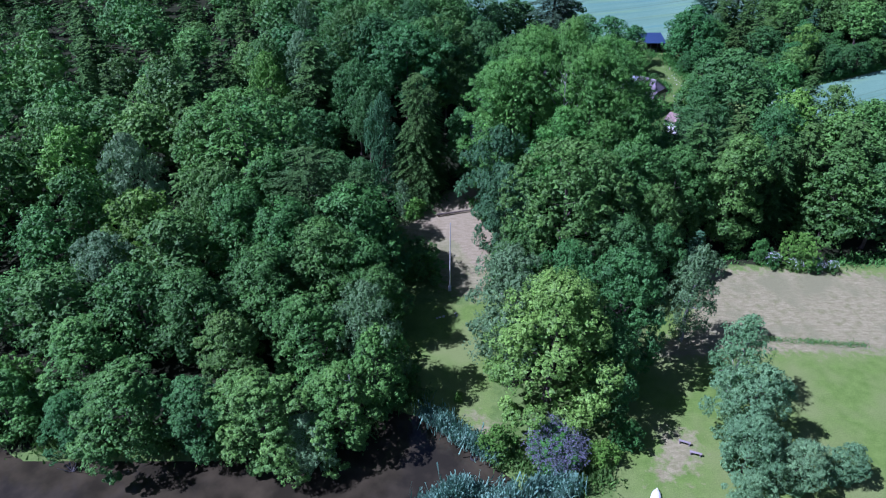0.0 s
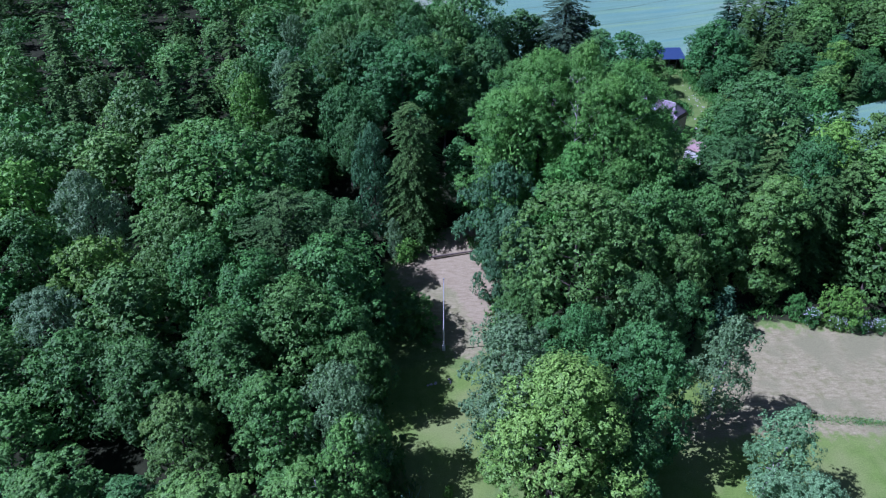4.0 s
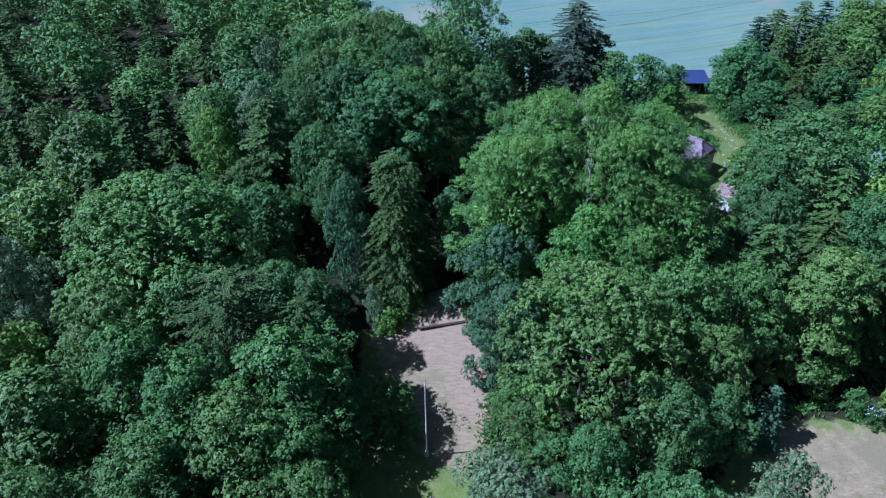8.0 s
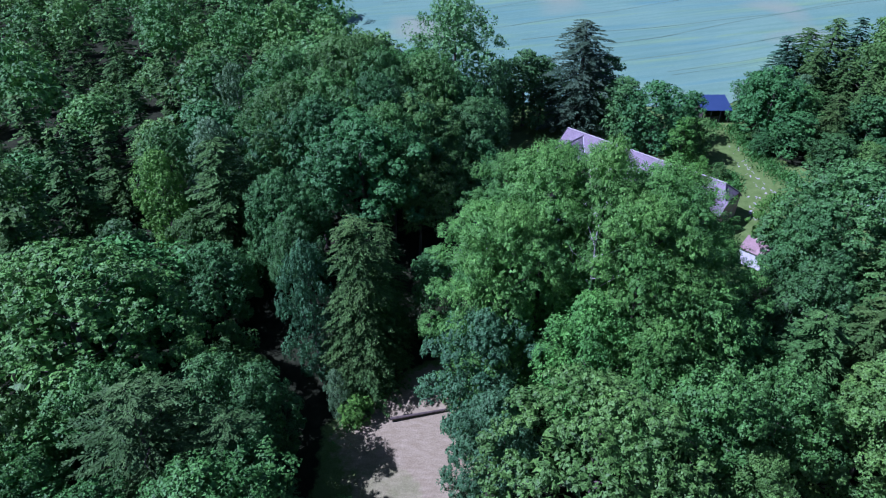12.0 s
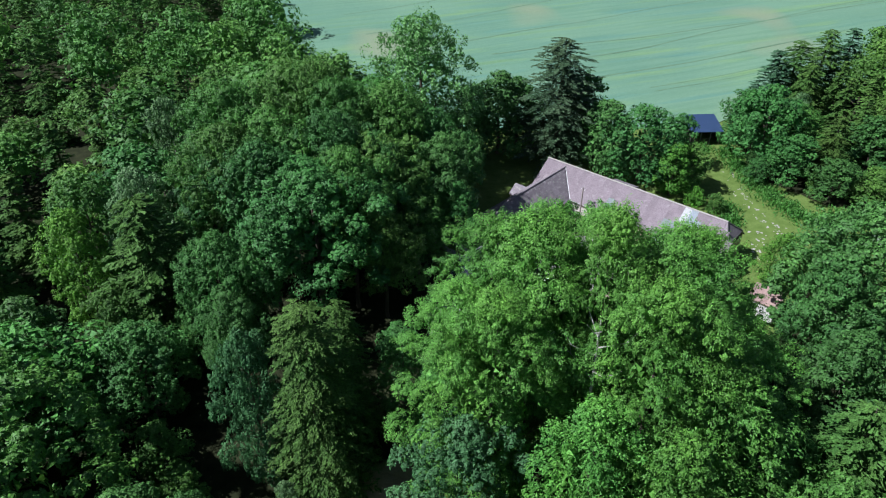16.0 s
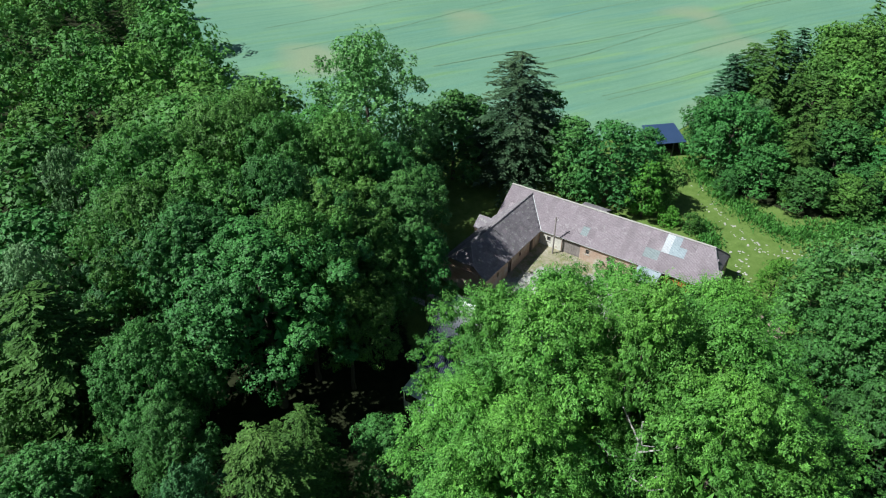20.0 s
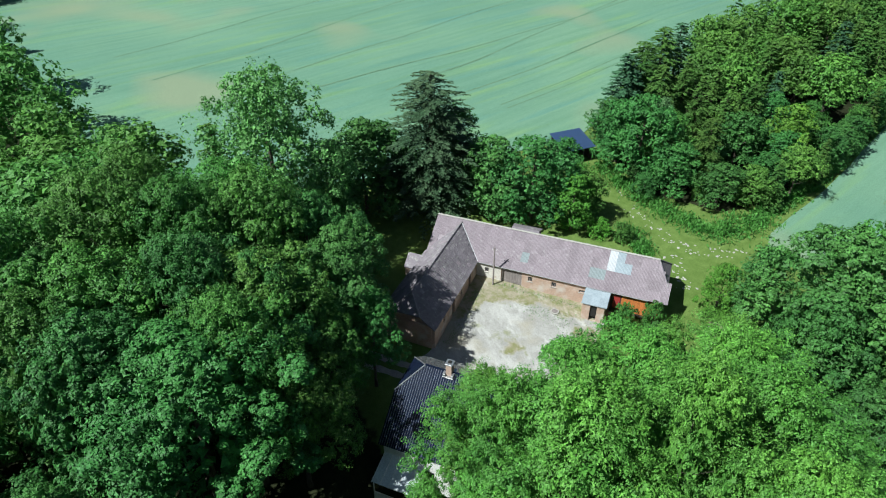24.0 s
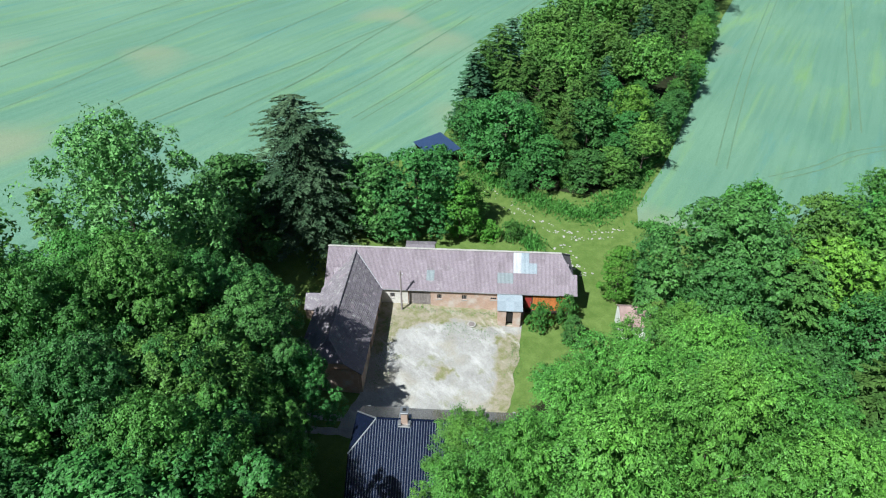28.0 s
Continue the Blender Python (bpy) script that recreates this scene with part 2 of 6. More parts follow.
def part(name, bm, material, parent, label="", m=None):
    """Links a bmesh as one mesh object under a thing or a part."""
    me = bpy.data.meshes.new(name)
    bm.normal_update()
    bm.to_mesh(me)
    bm.free()
    me.materials.append(material)
    ob = new(name, me)
    ob.parent = parent
    if m is not None:
        ob.matrix_basis = m
    return tagged(ob, label)


def empty(name, m, label, category, group="", kind=""):
    ob = new(name)
    ob.empty_display_size = 0.5
    ob.matrix_basis = m
    return tagged(ob, label, category, group, kind)


def box(bm, x0, x1, y0, y1, z0, z1, soft=0.0):
    vs = [bm.verts.new(p) for p in ((x0, y0, z0), (x1, y0, z0), (x1, y1, z0), (x0, y1, z0), (x0, y0, z1), (x1, y0, z1), (x1, y1, z1), (x0, y1, z1))]
    fs = [bm.faces.new([vs[i] for i in q]) for q in ((3, 2, 1, 0), (4, 5, 6, 7), (0, 1, 5, 4), (1, 2, 6, 5), (2, 3, 7, 6), (3, 0, 4, 7))]
    if soft:
        bmesh.ops.bevel(bm, geom=list({e for f in fs for e in f.edges}), offset=soft, segments=1, affect="EDGES")
    return vs


def boxed(x0, x1, y0, y1, z0, z1, soft=0.0):
    bm = bmesh.new()
    box(bm, x0, x1, y0, y1, z0, z1, soft)
    return bm


def slab(points, thick):
    """A plate over a flat outline of 3D points, with thickness downwards."""
    bm = bmesh.new()
    top = [bm.verts.new(p) for p in points]
    low = [bm.verts.new((p[0], p[1], p[2] - thick)) for p in points]
    bm.faces.new(top)
    bm.faces.new(low[::-1])
    for i in range(len(top)):
        j = (i + 1) % len(top)
        bm.faces.new((top[j], top[i], low[i], low[j]))
    bmesh.ops.recalc_face_normals(bm, faces=bm.faces)
    return bm


def rod(bm, a, b, r0, r1, sides=8):
    a, b = Vector(a), Vector(b)
    q = (b - a).to_track_quat("Z", "Y")
    rings = []
    for p, r in ((a, r0), (b, r1)):
        rings.append([bm.verts.new(p + q @ Vector((r * math.cos(t), r * math.sin(t), 0))) for t in (2 * math.pi * k / sides for k in range(sides))])
    for k in range(sides):
        bm.faces.new((rings[0][k], rings[0][(k + 1) % sides], rings[1][(k + 1) % sides], rings[1][k]))
    bm.faces.new(rings[0][::-1])
    bm.faces.new(rings[1])
    return bm


# ---- ground ----
RISE = ((-400, 0), (60, 0), (80, 0.1), (95, 1.1), (110, 3.2), (125, 5.8), (138, 7.2), (150, 7.9), (175, 9.3), (200, 11.8), (222, 14.0), (260, 16.0), (330, 18.0), (600, 22.0), (3000, 30.0))


def height(x, y):
    yy = np.asarray(y, float)
    k = [p[0] for p in RISE], [p[1] for p in RISE]
    z = (np.interp(yy - 5, *k) + np.interp(yy, *k) * 2 + np.interp(yy + 5, *k)) / 4
    return z + 0.12 * np.sin(np.asarray(x) * 0.13 + yy * 0.07) * np.clip((yy - 60) / 60, 0, 1)


def inside(poly, x, y):
    """How far points lie inside an outline (outside: minus)."""
    x, y = np.asarray(x, float), np.asarray(y, float)
    near, hit = np.full(x.shape, 1e9), np.zeros(x.shape, bool)
    for (ax, ay), (bx, by) in zip(poly, poly[1:] + poly[:1]):
        dx, dy = bx - ax, by - ay
        t = np.clip(((x - ax) * dx + (y - ay) * dy) / (dx * dx + dy * dy), 0, 1)
        near = np.minimum(near, np.hypot(x - ax - t * dx, y - ay - t * dy))
        cross = (ay > y) != (by > y)
        hit ^= cross & (x < (bx - ax) * (y - ay) / (by - ay if by != ay else 1e-9) + ax)
    return np.where(hit, near, -near)


POND = [(-75, 49), (-56, 49.5), (-50, 46.5), (-40, 46.5), (-28, 46.5), (-12, 49), (-7, 54.5), (-1.5, 52.8), (3.6, 48), (7.6, 44.6), (9.5, 40), (12, 31), (7, 21), (-8, 15), (-34, 18), (-58, 14), (-80, 22), (-84, 38)]
WATER = -0.7
# first outline ends where tree shade falls, so shaded ground is coloured darker
DRY = [[(-7.5, 96.5), (0, 105), (6, 108), (9, 93), (8.5, 80), (5, 76), (0.5, 79), (-3.2, 88)], [(28, 63), (36, 69), (44, 84), (75, 82), (84, 66), (60, 64.2), (45, 64.5)], [(3.5, 53.5), (6.2, 52), (6.2, 48.5), (4.5, 50)], [(24.5, 43.5), (27.5, 51), (31, 50), (29, 44.5)]]
LAWN = [[(-8, 75), (8, 75), (7, 58), (5, 45), (-4, 56), (-7, 62)], [(19, 35), (20, 62), (31, 70), (48, 84), (78, 84), (84, 30)]]
BARE = [[(-6, 97), (0, 105), (6, 108), (9, 93), (8.5, 82), (5.5, 84), (2.5, 91), (-3.5, 95)]]
# outlines of the wood floor that takes the shade-darkened colour
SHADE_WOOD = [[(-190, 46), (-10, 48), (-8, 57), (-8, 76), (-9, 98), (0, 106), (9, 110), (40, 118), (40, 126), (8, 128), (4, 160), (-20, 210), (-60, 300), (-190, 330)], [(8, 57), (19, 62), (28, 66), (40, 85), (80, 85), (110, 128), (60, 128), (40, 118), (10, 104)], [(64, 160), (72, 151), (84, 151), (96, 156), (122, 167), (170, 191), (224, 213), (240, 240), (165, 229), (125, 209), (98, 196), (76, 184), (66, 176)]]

gx = np.r_[-2500, -1200, -600, -300, np.arange(-160, -70, 5.0), np.arange(-70, 130, 1.25), np.arange(130, 300, 5.0), 400, 700, 1300, 2500]
gy = np.r_[-1500, -600, -200, -60, 0, np.arange(15, 190, 1.25), np.arange(190, 400, 5.0), 500, 700, 1100, 1700, 3000]
GX, GY = np.meshgrid(gx, gy)
GZ = height(GX, GY)
dip = np.clip(inside(POND, GX, GY) / 2.0 + 0.3, 0, 1)
GZ = GZ * (1 - dip) - 2.2 * dip
nx, ny = len(gx), len(gy)
quads = [(j * nx + i, j * nx + i + 1, (j + 1) * nx + i + 1, (j + 1) * nx + i) for j in range(ny - 1) for i in range(nx - 1)]


def soft_mask(polys, x, y, width=2.5):
    return np.max([np.clip(0.5 + inside(p, x, y) / width, 0, 1) for p in polys], axis=0)


m, nt, bs = nodes_of("ground_cover")
co = add(nt, "ShaderNodeTexCoord").outputs["Object"]


def mask_node(name):
    a = nt.nodes.new("ShaderNodeAttribute")
    a.attribute_name = name
    edge = nt.nodes.new("ShaderNodeMath")
    edge.operation = "ADD"
    nt.links.new(a.outputs["Fac"], edge.inputs[0])
    sub = nt.nodes.new("ShaderNodeMath")
    sub.operation = "MULTIPLY_ADD"
    nt.links.new(noise_at(nt, co, 0.9, 6.0), sub.inputs[0])
    sub.inputs[1].default_value, sub.inputs[2].default_value = 1.1, -0.55
    nt.links.new(sub.outputs[0], edge.inputs[1])
    return ramp(nt, edge.outputs[0], 0.38, 0.62)


fine, mid, wide = noise_at(nt, co, 6.0, 5.0), noise_at(nt, co, 0.8, 5.0), noise_at(nt, co, 0.12, 3.0)
rows_across = noise_at(nt, co, 1.3, 5.0, (0.6, 1.9, 1))
grass = mix_col(nt, ramp(nt, mid, 0.3, 0.7), (0.115, 0.190, 0.034), (0.165, 0.250, 0.052))
grass = mix_col(nt, ramp(nt, wide, 0.42, 0.62), grass, (0.190, 0.240, 0.072))
wild = mix_col(nt, ramp(nt, mid, 0.3, 0.7), (0.098, 0.160, 0.034), (0.155, 0.228, 0.060))
hay = mix_col(nt, ramp(nt, rows_across, 0.32, 0.68), (0.235, 0.216, 0.108), (0.338, 0.312, 0.168))
hay = mix_col(nt, ramp(nt, mid, 0.50, 0.76), hay, (0.175, 0.185, 0.072))
hay = mix_col(nt, ramp(nt, wide, 0.50, 0.64), hay, (0.225, 0.222, 0.110))
# leaf litter, with the shade under the crowns put into its near-black colour
shaded_litter = mix_col(nt, ramp(nt, mid, 0.3, 0.7), (0.016, 0.020, 0.009), (0.034, 0.040, 0.018))
col = mix_col(nt, mask_node("lawn"), wild, grass)
bare = mix_col(nt, ramp(nt, rows_across, 0.32, 0.68), (0.262, 0.222, 0.124), (0.340, 0.296, 0.176))
col = mix_col(nt, mask_node("dry"), col, hay)
col = mix_col(nt, mask_node("bare"), col, bare)
col = mix_col(nt, mask_node("wood"), col, shaded_litter)
col = mix_col(nt, 0.35, col, mix_col(nt, ramp(nt, fine, 0.3, 0.7), (0.45, 0.45, 0.45), (1.35, 1.35, 1.35)), "MULTIPLY")
nt.links.new(col, bs.inputs["Base Color"])
bs.inputs["Roughness"].default_value = 0.95
bs.inputs["Specular IOR Level"].default_value = 0.1
bump(nt, bs, fine, 0.6, 0.08)
ground_me = mesh_from("ground", np.stack([GX, GY, GZ], -1).reshape(-1, 3), quads, m, smooth=True)
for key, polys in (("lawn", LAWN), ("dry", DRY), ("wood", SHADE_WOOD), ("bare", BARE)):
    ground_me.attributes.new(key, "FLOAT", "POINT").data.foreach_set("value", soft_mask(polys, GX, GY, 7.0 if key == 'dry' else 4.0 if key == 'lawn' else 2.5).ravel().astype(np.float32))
tagged(new("ground", ground_me), "grassy ground with mown clearing, dry meadow and woodland floor", "ground", kind="structure")


def draped(name, poly, step, lift, material, thick=0.0, ragged=0.0):
    """A sheet laid over the ground inside an outline, with an uneven edge."""
    from mathutils import geometry
    edge = []
    for (ax, ay), (bx, by) in zip(poly, poly[1:] + poly[:1]):
        k = max(1, int(math.hypot(bx - ax, by - ay) / step))
        for i in range(k):
            px, py = ax + (bx - ax) * i / k, ay + (by - ay) * i / k
            s = noise.noise_vector(Vector((px * 0.4, py * 0.4, 3.1))) + 0.6 * noise.noise_vector(Vector((px * 1.3, py * 1.3, 7.7)))
            edge.append((px + ragged * s.x, py + ragged * s.y))
    xs, ys = [p[0] for p in edge], [p[1] for p in edge]
    mx, my = np.meshgrid(np.arange(min(xs), max(xs), step), np.arange(min(ys), max(ys), step))
    keep = inside(edge, mx, my) > step * 0.6
    pts = edge + list(zip(mx[keep].tolist(), my[keep].tolist()))
    n = len(edge)
    vs, _, fs, *_ = geometry.delaunay_2d_cdt([Vector(p) for p in pts], [(i, (i + 1) % n) for i in range(n)], [], 1, 1e-4)
    v = np.array([tuple(p) for p in vs])
    z = height(v[:, 0], v[:, 1]) + lift
    verts = np.c_[v, z]
    faces = [tuple(f) for f in fs]
    if thick:
        d = inside(edge, v[:, 0], v[:, 1])
        rim = np.flatnonzero(np.abs(d) < 1e-3)
        order = sorted(rim, key=lambda i: min(range(n), key=lambda k: (edge[k][0] - v[i, 0]) ** 2 + (edge[k][1] - v[i, 1]) ** 2))
        low = {i: len(verts) + k for k, i in enumerate(order)}
        verts = np.r_[verts, np.c_[v[order], z[order] - thick]]
        for a, b in zip(order, order[1:] + order[:1]):
            faces.append((a, low[a], low[b], b))
    return new(name, mesh_from(name, verts, faces, material, smooth=not thick))


# crop fields: a standing crop with wheel tracks, worn stripes and a sheen of bluish ears
m, nt, bs = nodes_of("standing_crop")
co = add(nt, "ShaderNodeTexCoord").outputs["Object"]
drill = noise_at(nt, co, 1.0, 4.0, (0.012, 0.16, 1))
rot = nt.nodes.new("ShaderNodeMapping")
rot.inputs["Rotation"].default_value = (0, 0, radians(-19))
nt.links.new(co, rot.inputs[0])
along = noise_at(nt, rot.outputs[0], 1.0, 4.0, (0.006, 0.22, 1))
broad = noise_at(nt, co, 0.018, 3.0)
fine = noise_at(nt, co, 5.0, 4.0)
col = mix_col(nt, ramp(nt, broad, 0.35, 0.65), (0.130, 0.255, 0.178), (0.172, 0.300, 0.195))
col = mix_col(nt, ramp(nt, along, 0.55, 0.80), col, (0.195, 0.328, 0.126))
col = mix_col(nt, ramp(nt, along, 0.42, 0.28), col, (0.125, 0.260, 0.205))
col = mix_col(nt, ramp(nt, noise_at(nt, rot.outputs[0], 1.0, 5.0, (0.02, 0.75, 1)), 0.44, 0.66), col, mix_col(nt, 1.0, col, (0.86, 0.90, 0.88), 'MULTIPLY'))
col = mix_col(nt, ramp(nt, noise_at(nt, co, 0.022, 2.0), 0.60, 0.72), col, (0.225, 0.285, 0.180))
col = mix_col(nt, 0.5, col, mix_col(nt, ramp(nt, fine, 0.3, 0.7), (0.6, 0.6, 0.6), (1.3, 1.3, 1.3)), "MULTIPLY")
nt.links.new(col, bs.inputs["Base Color"])
bs.inputs["Roughness"].default_value = 0.8
bs.inputs["Specular IOR Level"].default_value = 0.2
bump(nt, bs, fine, 0.7, 0.1)
CROP = m
FIELD_NORTH = [(-4, 180), (10, 180), (30, 179), (53, 180), (63, 180), (72, 186.5), (82, 189), (100, 199), (127, 212), (168, 232), (330, 318), (700, 520), (700, 900), (-400, 900), (-400, 420), (-150, 316), (-60, 300), (-42, 250), (-28, 214), (-14, 194)]
FIELD_EAST = [(71.5, 141.2), (74, 137.5), (80, 134), (100, 120), (140, 90), (400, 60), (700, 250), (420, 300), (222, 208), (170, 187), (121, 163), (94, 151), (82, 146.2), (75, 143.8)]
tagged(draped("crop_field", FIELD_NORTH, 9.0, 0.14, CROP, 0.3, 1.2), "pale green standing cereal field with wheel tracks", "field", "crop fields", "structure")
tagged(draped("crop_field", FIELD_EAST, 5.0, 0.14, CROP, 0.3, 0.5), "bluish green cereal field beside the wood", "field", "crop fields", "structure")

def wheel_track(points, wide, material, name="wheel_track", lift=0.165):
    """A narrow trodden line through the crop along a smooth curve."""
    pts = [Vector((*p, 0)) for p in points]
    line = []
    for i in range(len(pts) - 1):
        a, b = pts[max(0, i - 1)], pts[min(len(pts) - 1, i + 2)]
        p, q = pts[i], pts[i + 1]
        for k in range(10):
            t = k / 10
            line.append(0.5 * ((2 * p) + (q - a) * t + (2 * a - 5 * p + 4 * q - b) * t * t + (3 * p - a - 3 * q + b) * t ** 3))
    line.append(pts[-1])
    vs, fs = [], []
    for i, p in enumerate(line):
        d = (line[min(i + 1, len(line) - 1)] - line[max(i - 1, 0)]).normalized()
        s = Vector((-d.y, d.x, 0)) * wide * (0.5 + 0.07 * math.sin(i * 1.7))
        for q in (p - s, p + s):
            vs.append((q.x, q.y, float(height(q.x, q.y)) + lift))
        if i:
            k = 2 * i
            fs.append((k - 2, k, k + 1, k - 1))
    return mesh_from(name, vs, fs, material)


TRODDEN = plain("trodden_crop", (0.085, 0.170, 0.100), (0.150, 0.260, 0.150), 0.95, 0.6, 4.0)
for pts, gauge in (
    ([(99.5, 143), (123.4, 154), (160.7, 170.4), (217, 193.4), (300, 228)], 2.0), ([(137, 134.2), (184, 154.5), (243, 180), (320, 215)], 2.0), ([(104, 135.2), (116, 132), (128, 130), (150, 122)], 1.8),
    ([(20.5, 217), (42, 222.8), (73, 232), (120, 249.6), (200, 285)], 0.0), ([(34, 211), (56, 219), (79, 230.7), (117, 250.5), (180, 282)], 0.0), ([(-12, 231), (1, 238), (18.7, 247), (43, 263), (90, 290)], 0.0),
    ([(54.8, 196.6), (81, 206), (121.7, 222), (160, 240)], 1.9), ([(-20, 248), (5.5, 262), (34.6, 281), (57, 293.4), (100, 318)], 0.0), ([(10, 224), (45, 240), (90, 262), (150, 290)], 0.0), ([(44, 203), (80, 216), (118, 233)], 0.0),
):
    for off in ((-gauge / 2, gauge / 2) if gauge else (0.0,)):
        tagged(new("wheel_track", wheel_track([(x - off * 0.35, y + off * 0.93) for x, y in pts], 0.32 if gauge else 0.45, TRODDEN)), "dark trodden wheel track through the crop", "wheel track", "wheel tracks", "structure")

# pond water
m, nt, bs = nodes_of("pond_water")
co = add(nt, "ShaderNodeTexCoord").outputs["Object"]
col = mix_col(nt, ramp(nt, noise_at(nt, co, 0.25, 4.0), 0.4, 0.7), (0.026, 0.023, 0.014), (0.062, 0.052, 0.030))
nt.links.new(col, bs.inputs["Base Color"])
bs.inputs["Roughness"].default_value = 0.12
bs.inputs["Specular IOR Level"].default_value = 0.4
bump(nt, bs, noise_at(nt, co, 2.5, 3.0), 0.08, 0.02)
tagged(new("water", mesh_from("water", [(-90, 10, WATER), (14, 10, WATER), (14, 60, WATER), (-90, 60, WATER)], [(0, 1, 2, 3)], m)), "dark brown still pond water", "pond", kind="structure")

# ---- farm buildings: plan in the barn's own lines, s along the ridge, q towards the yard ----
FARM = pose(26.13, 158.25, 0, 0, 0, -43.24)
YARD_Z = 7.9


def at_farm(s, q, z=0.0, turn=0.0):
    return FARM @ pose(s, -q, z, 0, 0, turn)


def plan(s, q):
    p = FARM @ Vector((s, -q, 0))
    return p.x, p.y


def wall_between(name, a, b, high, thick, material, parent, holes=(), label="", base=-0.8):
    """A straight wall from a to b (local plan), with openings (from, to, sill, head) cut right through."""
    a, b = Vector((*a, 0)), Vector((*b, 0))
    length = (b - a).length
    bm = bmesh.new()
    cuts = sorted({0.0, length, *(h[0] for h in holes), *(h[1] for h in holes)})
    for x0, x1 in zip(cuts, cuts[1:]):
        z = base
        for h in sorted((h for h in holes if h[0] <= x0 + 1e-6 and h[1] >= x1 - 1e-6), key=lambda h: h[2]):
            if h[2] > z + 0.01:
                box(bm, x0, x1, -thick / 2, thick / 2, z, h[2])
            z = h[3]
        box(bm, x0, x1, -thick / 2, thick / 2, z, high)
    turn = math.degrees(math.atan2((b - a).y, (b - a).x))
    return part(name, bm, material, parent, label, pose(a.x, a.y, 0, 0, 0, turn))


def gable(name, y0, y1, x, z0, zt, clip, thick, material, parent):
    """A triangular gable wall in the plane x, cut level below a half-hip."""
    half, mid = (y1 - y0) / 2, (y0 + y1) / 2
    zc = zt - clip
    k = half * (1 - (zc - z0) / (zt - z0))
    pts = [(y0, z0), (y1, z0), (mid + k, zc), (mid - k, zc)] if clip else [(y0, z0), (y1, z0), (mid, zt)]
    bm = bmesh.new()
    f = [bm.verts.new((x - thick / 2, *p)) for p in pts]
    g = [bm.verts.new((x + thick / 2, *p)) for p in pts]
    bm.faces.new(f[::-1])
    bm.faces.new(g)
    for i in range(len(pts)):
        j = (i + 1) % len(pts)
        bm.faces.new((f[i], f[j], g[j], g[i]))
    return part(name, bm, material, parent)


def slope_sheets(parent, name, corner, along, down, cols, rows, inside_fn, pick, ribs=6, rise=0.035, lap=0.05, rng=None):
    """Corrugated sheets in rows on a roof slope, one object each, sharing a mesh for each look. along, down: vectors of one sheet."""
    along, down = Vector(along), Vector(down)
    up = along.cross(-down).normalized()
    if up.z < 0:
        up = -up
    meshes = {}

    def sheet(mat, wlen):
        key = (mat.name, round(wlen, 3))
        if key not in meshes:
            n = max(2, int(ribs * wlen * 2))
            vs, fs = [], []
            for k in range(n + 1):
                h = rise * (0.5 + 0.5 * math.cos(math.pi * k)) if n > 2 else rise
                base = along * (wlen * k / n)
                vs += [base + up * (h + 0.03), base + down * (1 + lap) + up * (h + 0.045), base + down * (1 + lap) + up * 0.004]
            for k in range(n):
                a = 3 * k
                fs += [(a, a + 1, a + 4, a + 3), (a + 1, a + 2, a + 5, a + 4)]
            meshes[key] = mesh_from(name, vs, fs, mat)
        return meshes[key]

    for r in range(rows):
        for c in range(cols):
            if inside_fn(c, r):
                ob = new(name, sheet(pick(c, r), 1.0))
                ob.parent = parent
                ob.matrix_basis = Matrix.Translation(Vector(corner) + along * c + down * r + up * (0.006 * rng.random() + (0.004 if c % 2 else 0)))


def window(parent, x0, x1, z0, z1, y, face=-1, bars=2, frame_mat=None):
    """A small barn window set in its opening: frame, bars and pane."""
    fm = frame_mat or WHITE_PAINT
    bm = bmesh.new()
    t = 0.06
    for b in ((x0, x0 + t, z0, z1), (x1 - t, x1, z0, z1), (x0 + t, x1 - t, z0, z0 + t), (x0 + t, x1 - t, z1 - t, z1)):
        box(bm, b[0], b[1], y - 0.04, y + 0.04, b[2], b[3])
    w = part("window", bm, fm, parent, "small barn window with bars")
    part("pane", boxed(x0 + t, x1 - t, y - 0.008, y + 0.008, z0 + t, z1 - t), GLASS, w)
    for k in range(1, bars + 1):
        xx = x0 + (x1 - x0) * k / (bars + 1)
        part("bar", boxed(xx - 0.02, xx + 0.02, y - 0.03, y + 0.03, z0 + t, z1 - t), fm, w)
    return w


L, HX, W, DROP, HD = 30.23, 1.66, 4.41, 3.42, 2.62
RH = 13.9 - YARD_Z            # ridge over the yard
EH = RH - DROP                # eave over the yard
SA, WA, LA, DA = 3.49, 3.84, 15.2, 0.31
rng = random.Random(11)
barn = empty("barn", at_farm(0, 0, YARD_Z), "long L-shaped brick barn with weathered purplish grey roof", "barn")
SL = DROP / W
WQ = W - 0.45                 # wall line under the eave
wall_top = RH - SL * WQ - 0.16
# yard front: whitewash beside the wing, brick, then orange boards
wall_between("wall", (SA + WA - 0.4, -WQ), (10.6, -WQ), wall_top, 0.34, WHITEWASH, barn, [(1.35, 1.95, 1.0, 1.75)], "flaking whitewashed brick wall")
wall_between("wall", (13.6, -WQ), (25.4, -WQ), wall_top, 0.34, BRICK, barn, [(0.8, 1.4, 1.05, 1.8), (4.0, 4.65, 1.05, 1.8), (7.7, 8.5, 1.2, 1.6)], "worn red brick wall with pale mortar")
wall_between("wall", (10.6, -WQ), (13.6, -WQ), wall_top, 0.34, BRICK, barn, [(0.05, 2.95, -0.7, 2.25)])
wall_between("wall", (25.4, -WQ), (L + HX - 0.3, -WQ), wall_top, 0.22, DARK_WOOD, barn, [(0.3, 1.25, -0.7, 2.05)])
wall_between("wall", (0.3, WQ), (L + HX - 0.3, WQ), wall_top, 0.34, BRICK, barn)
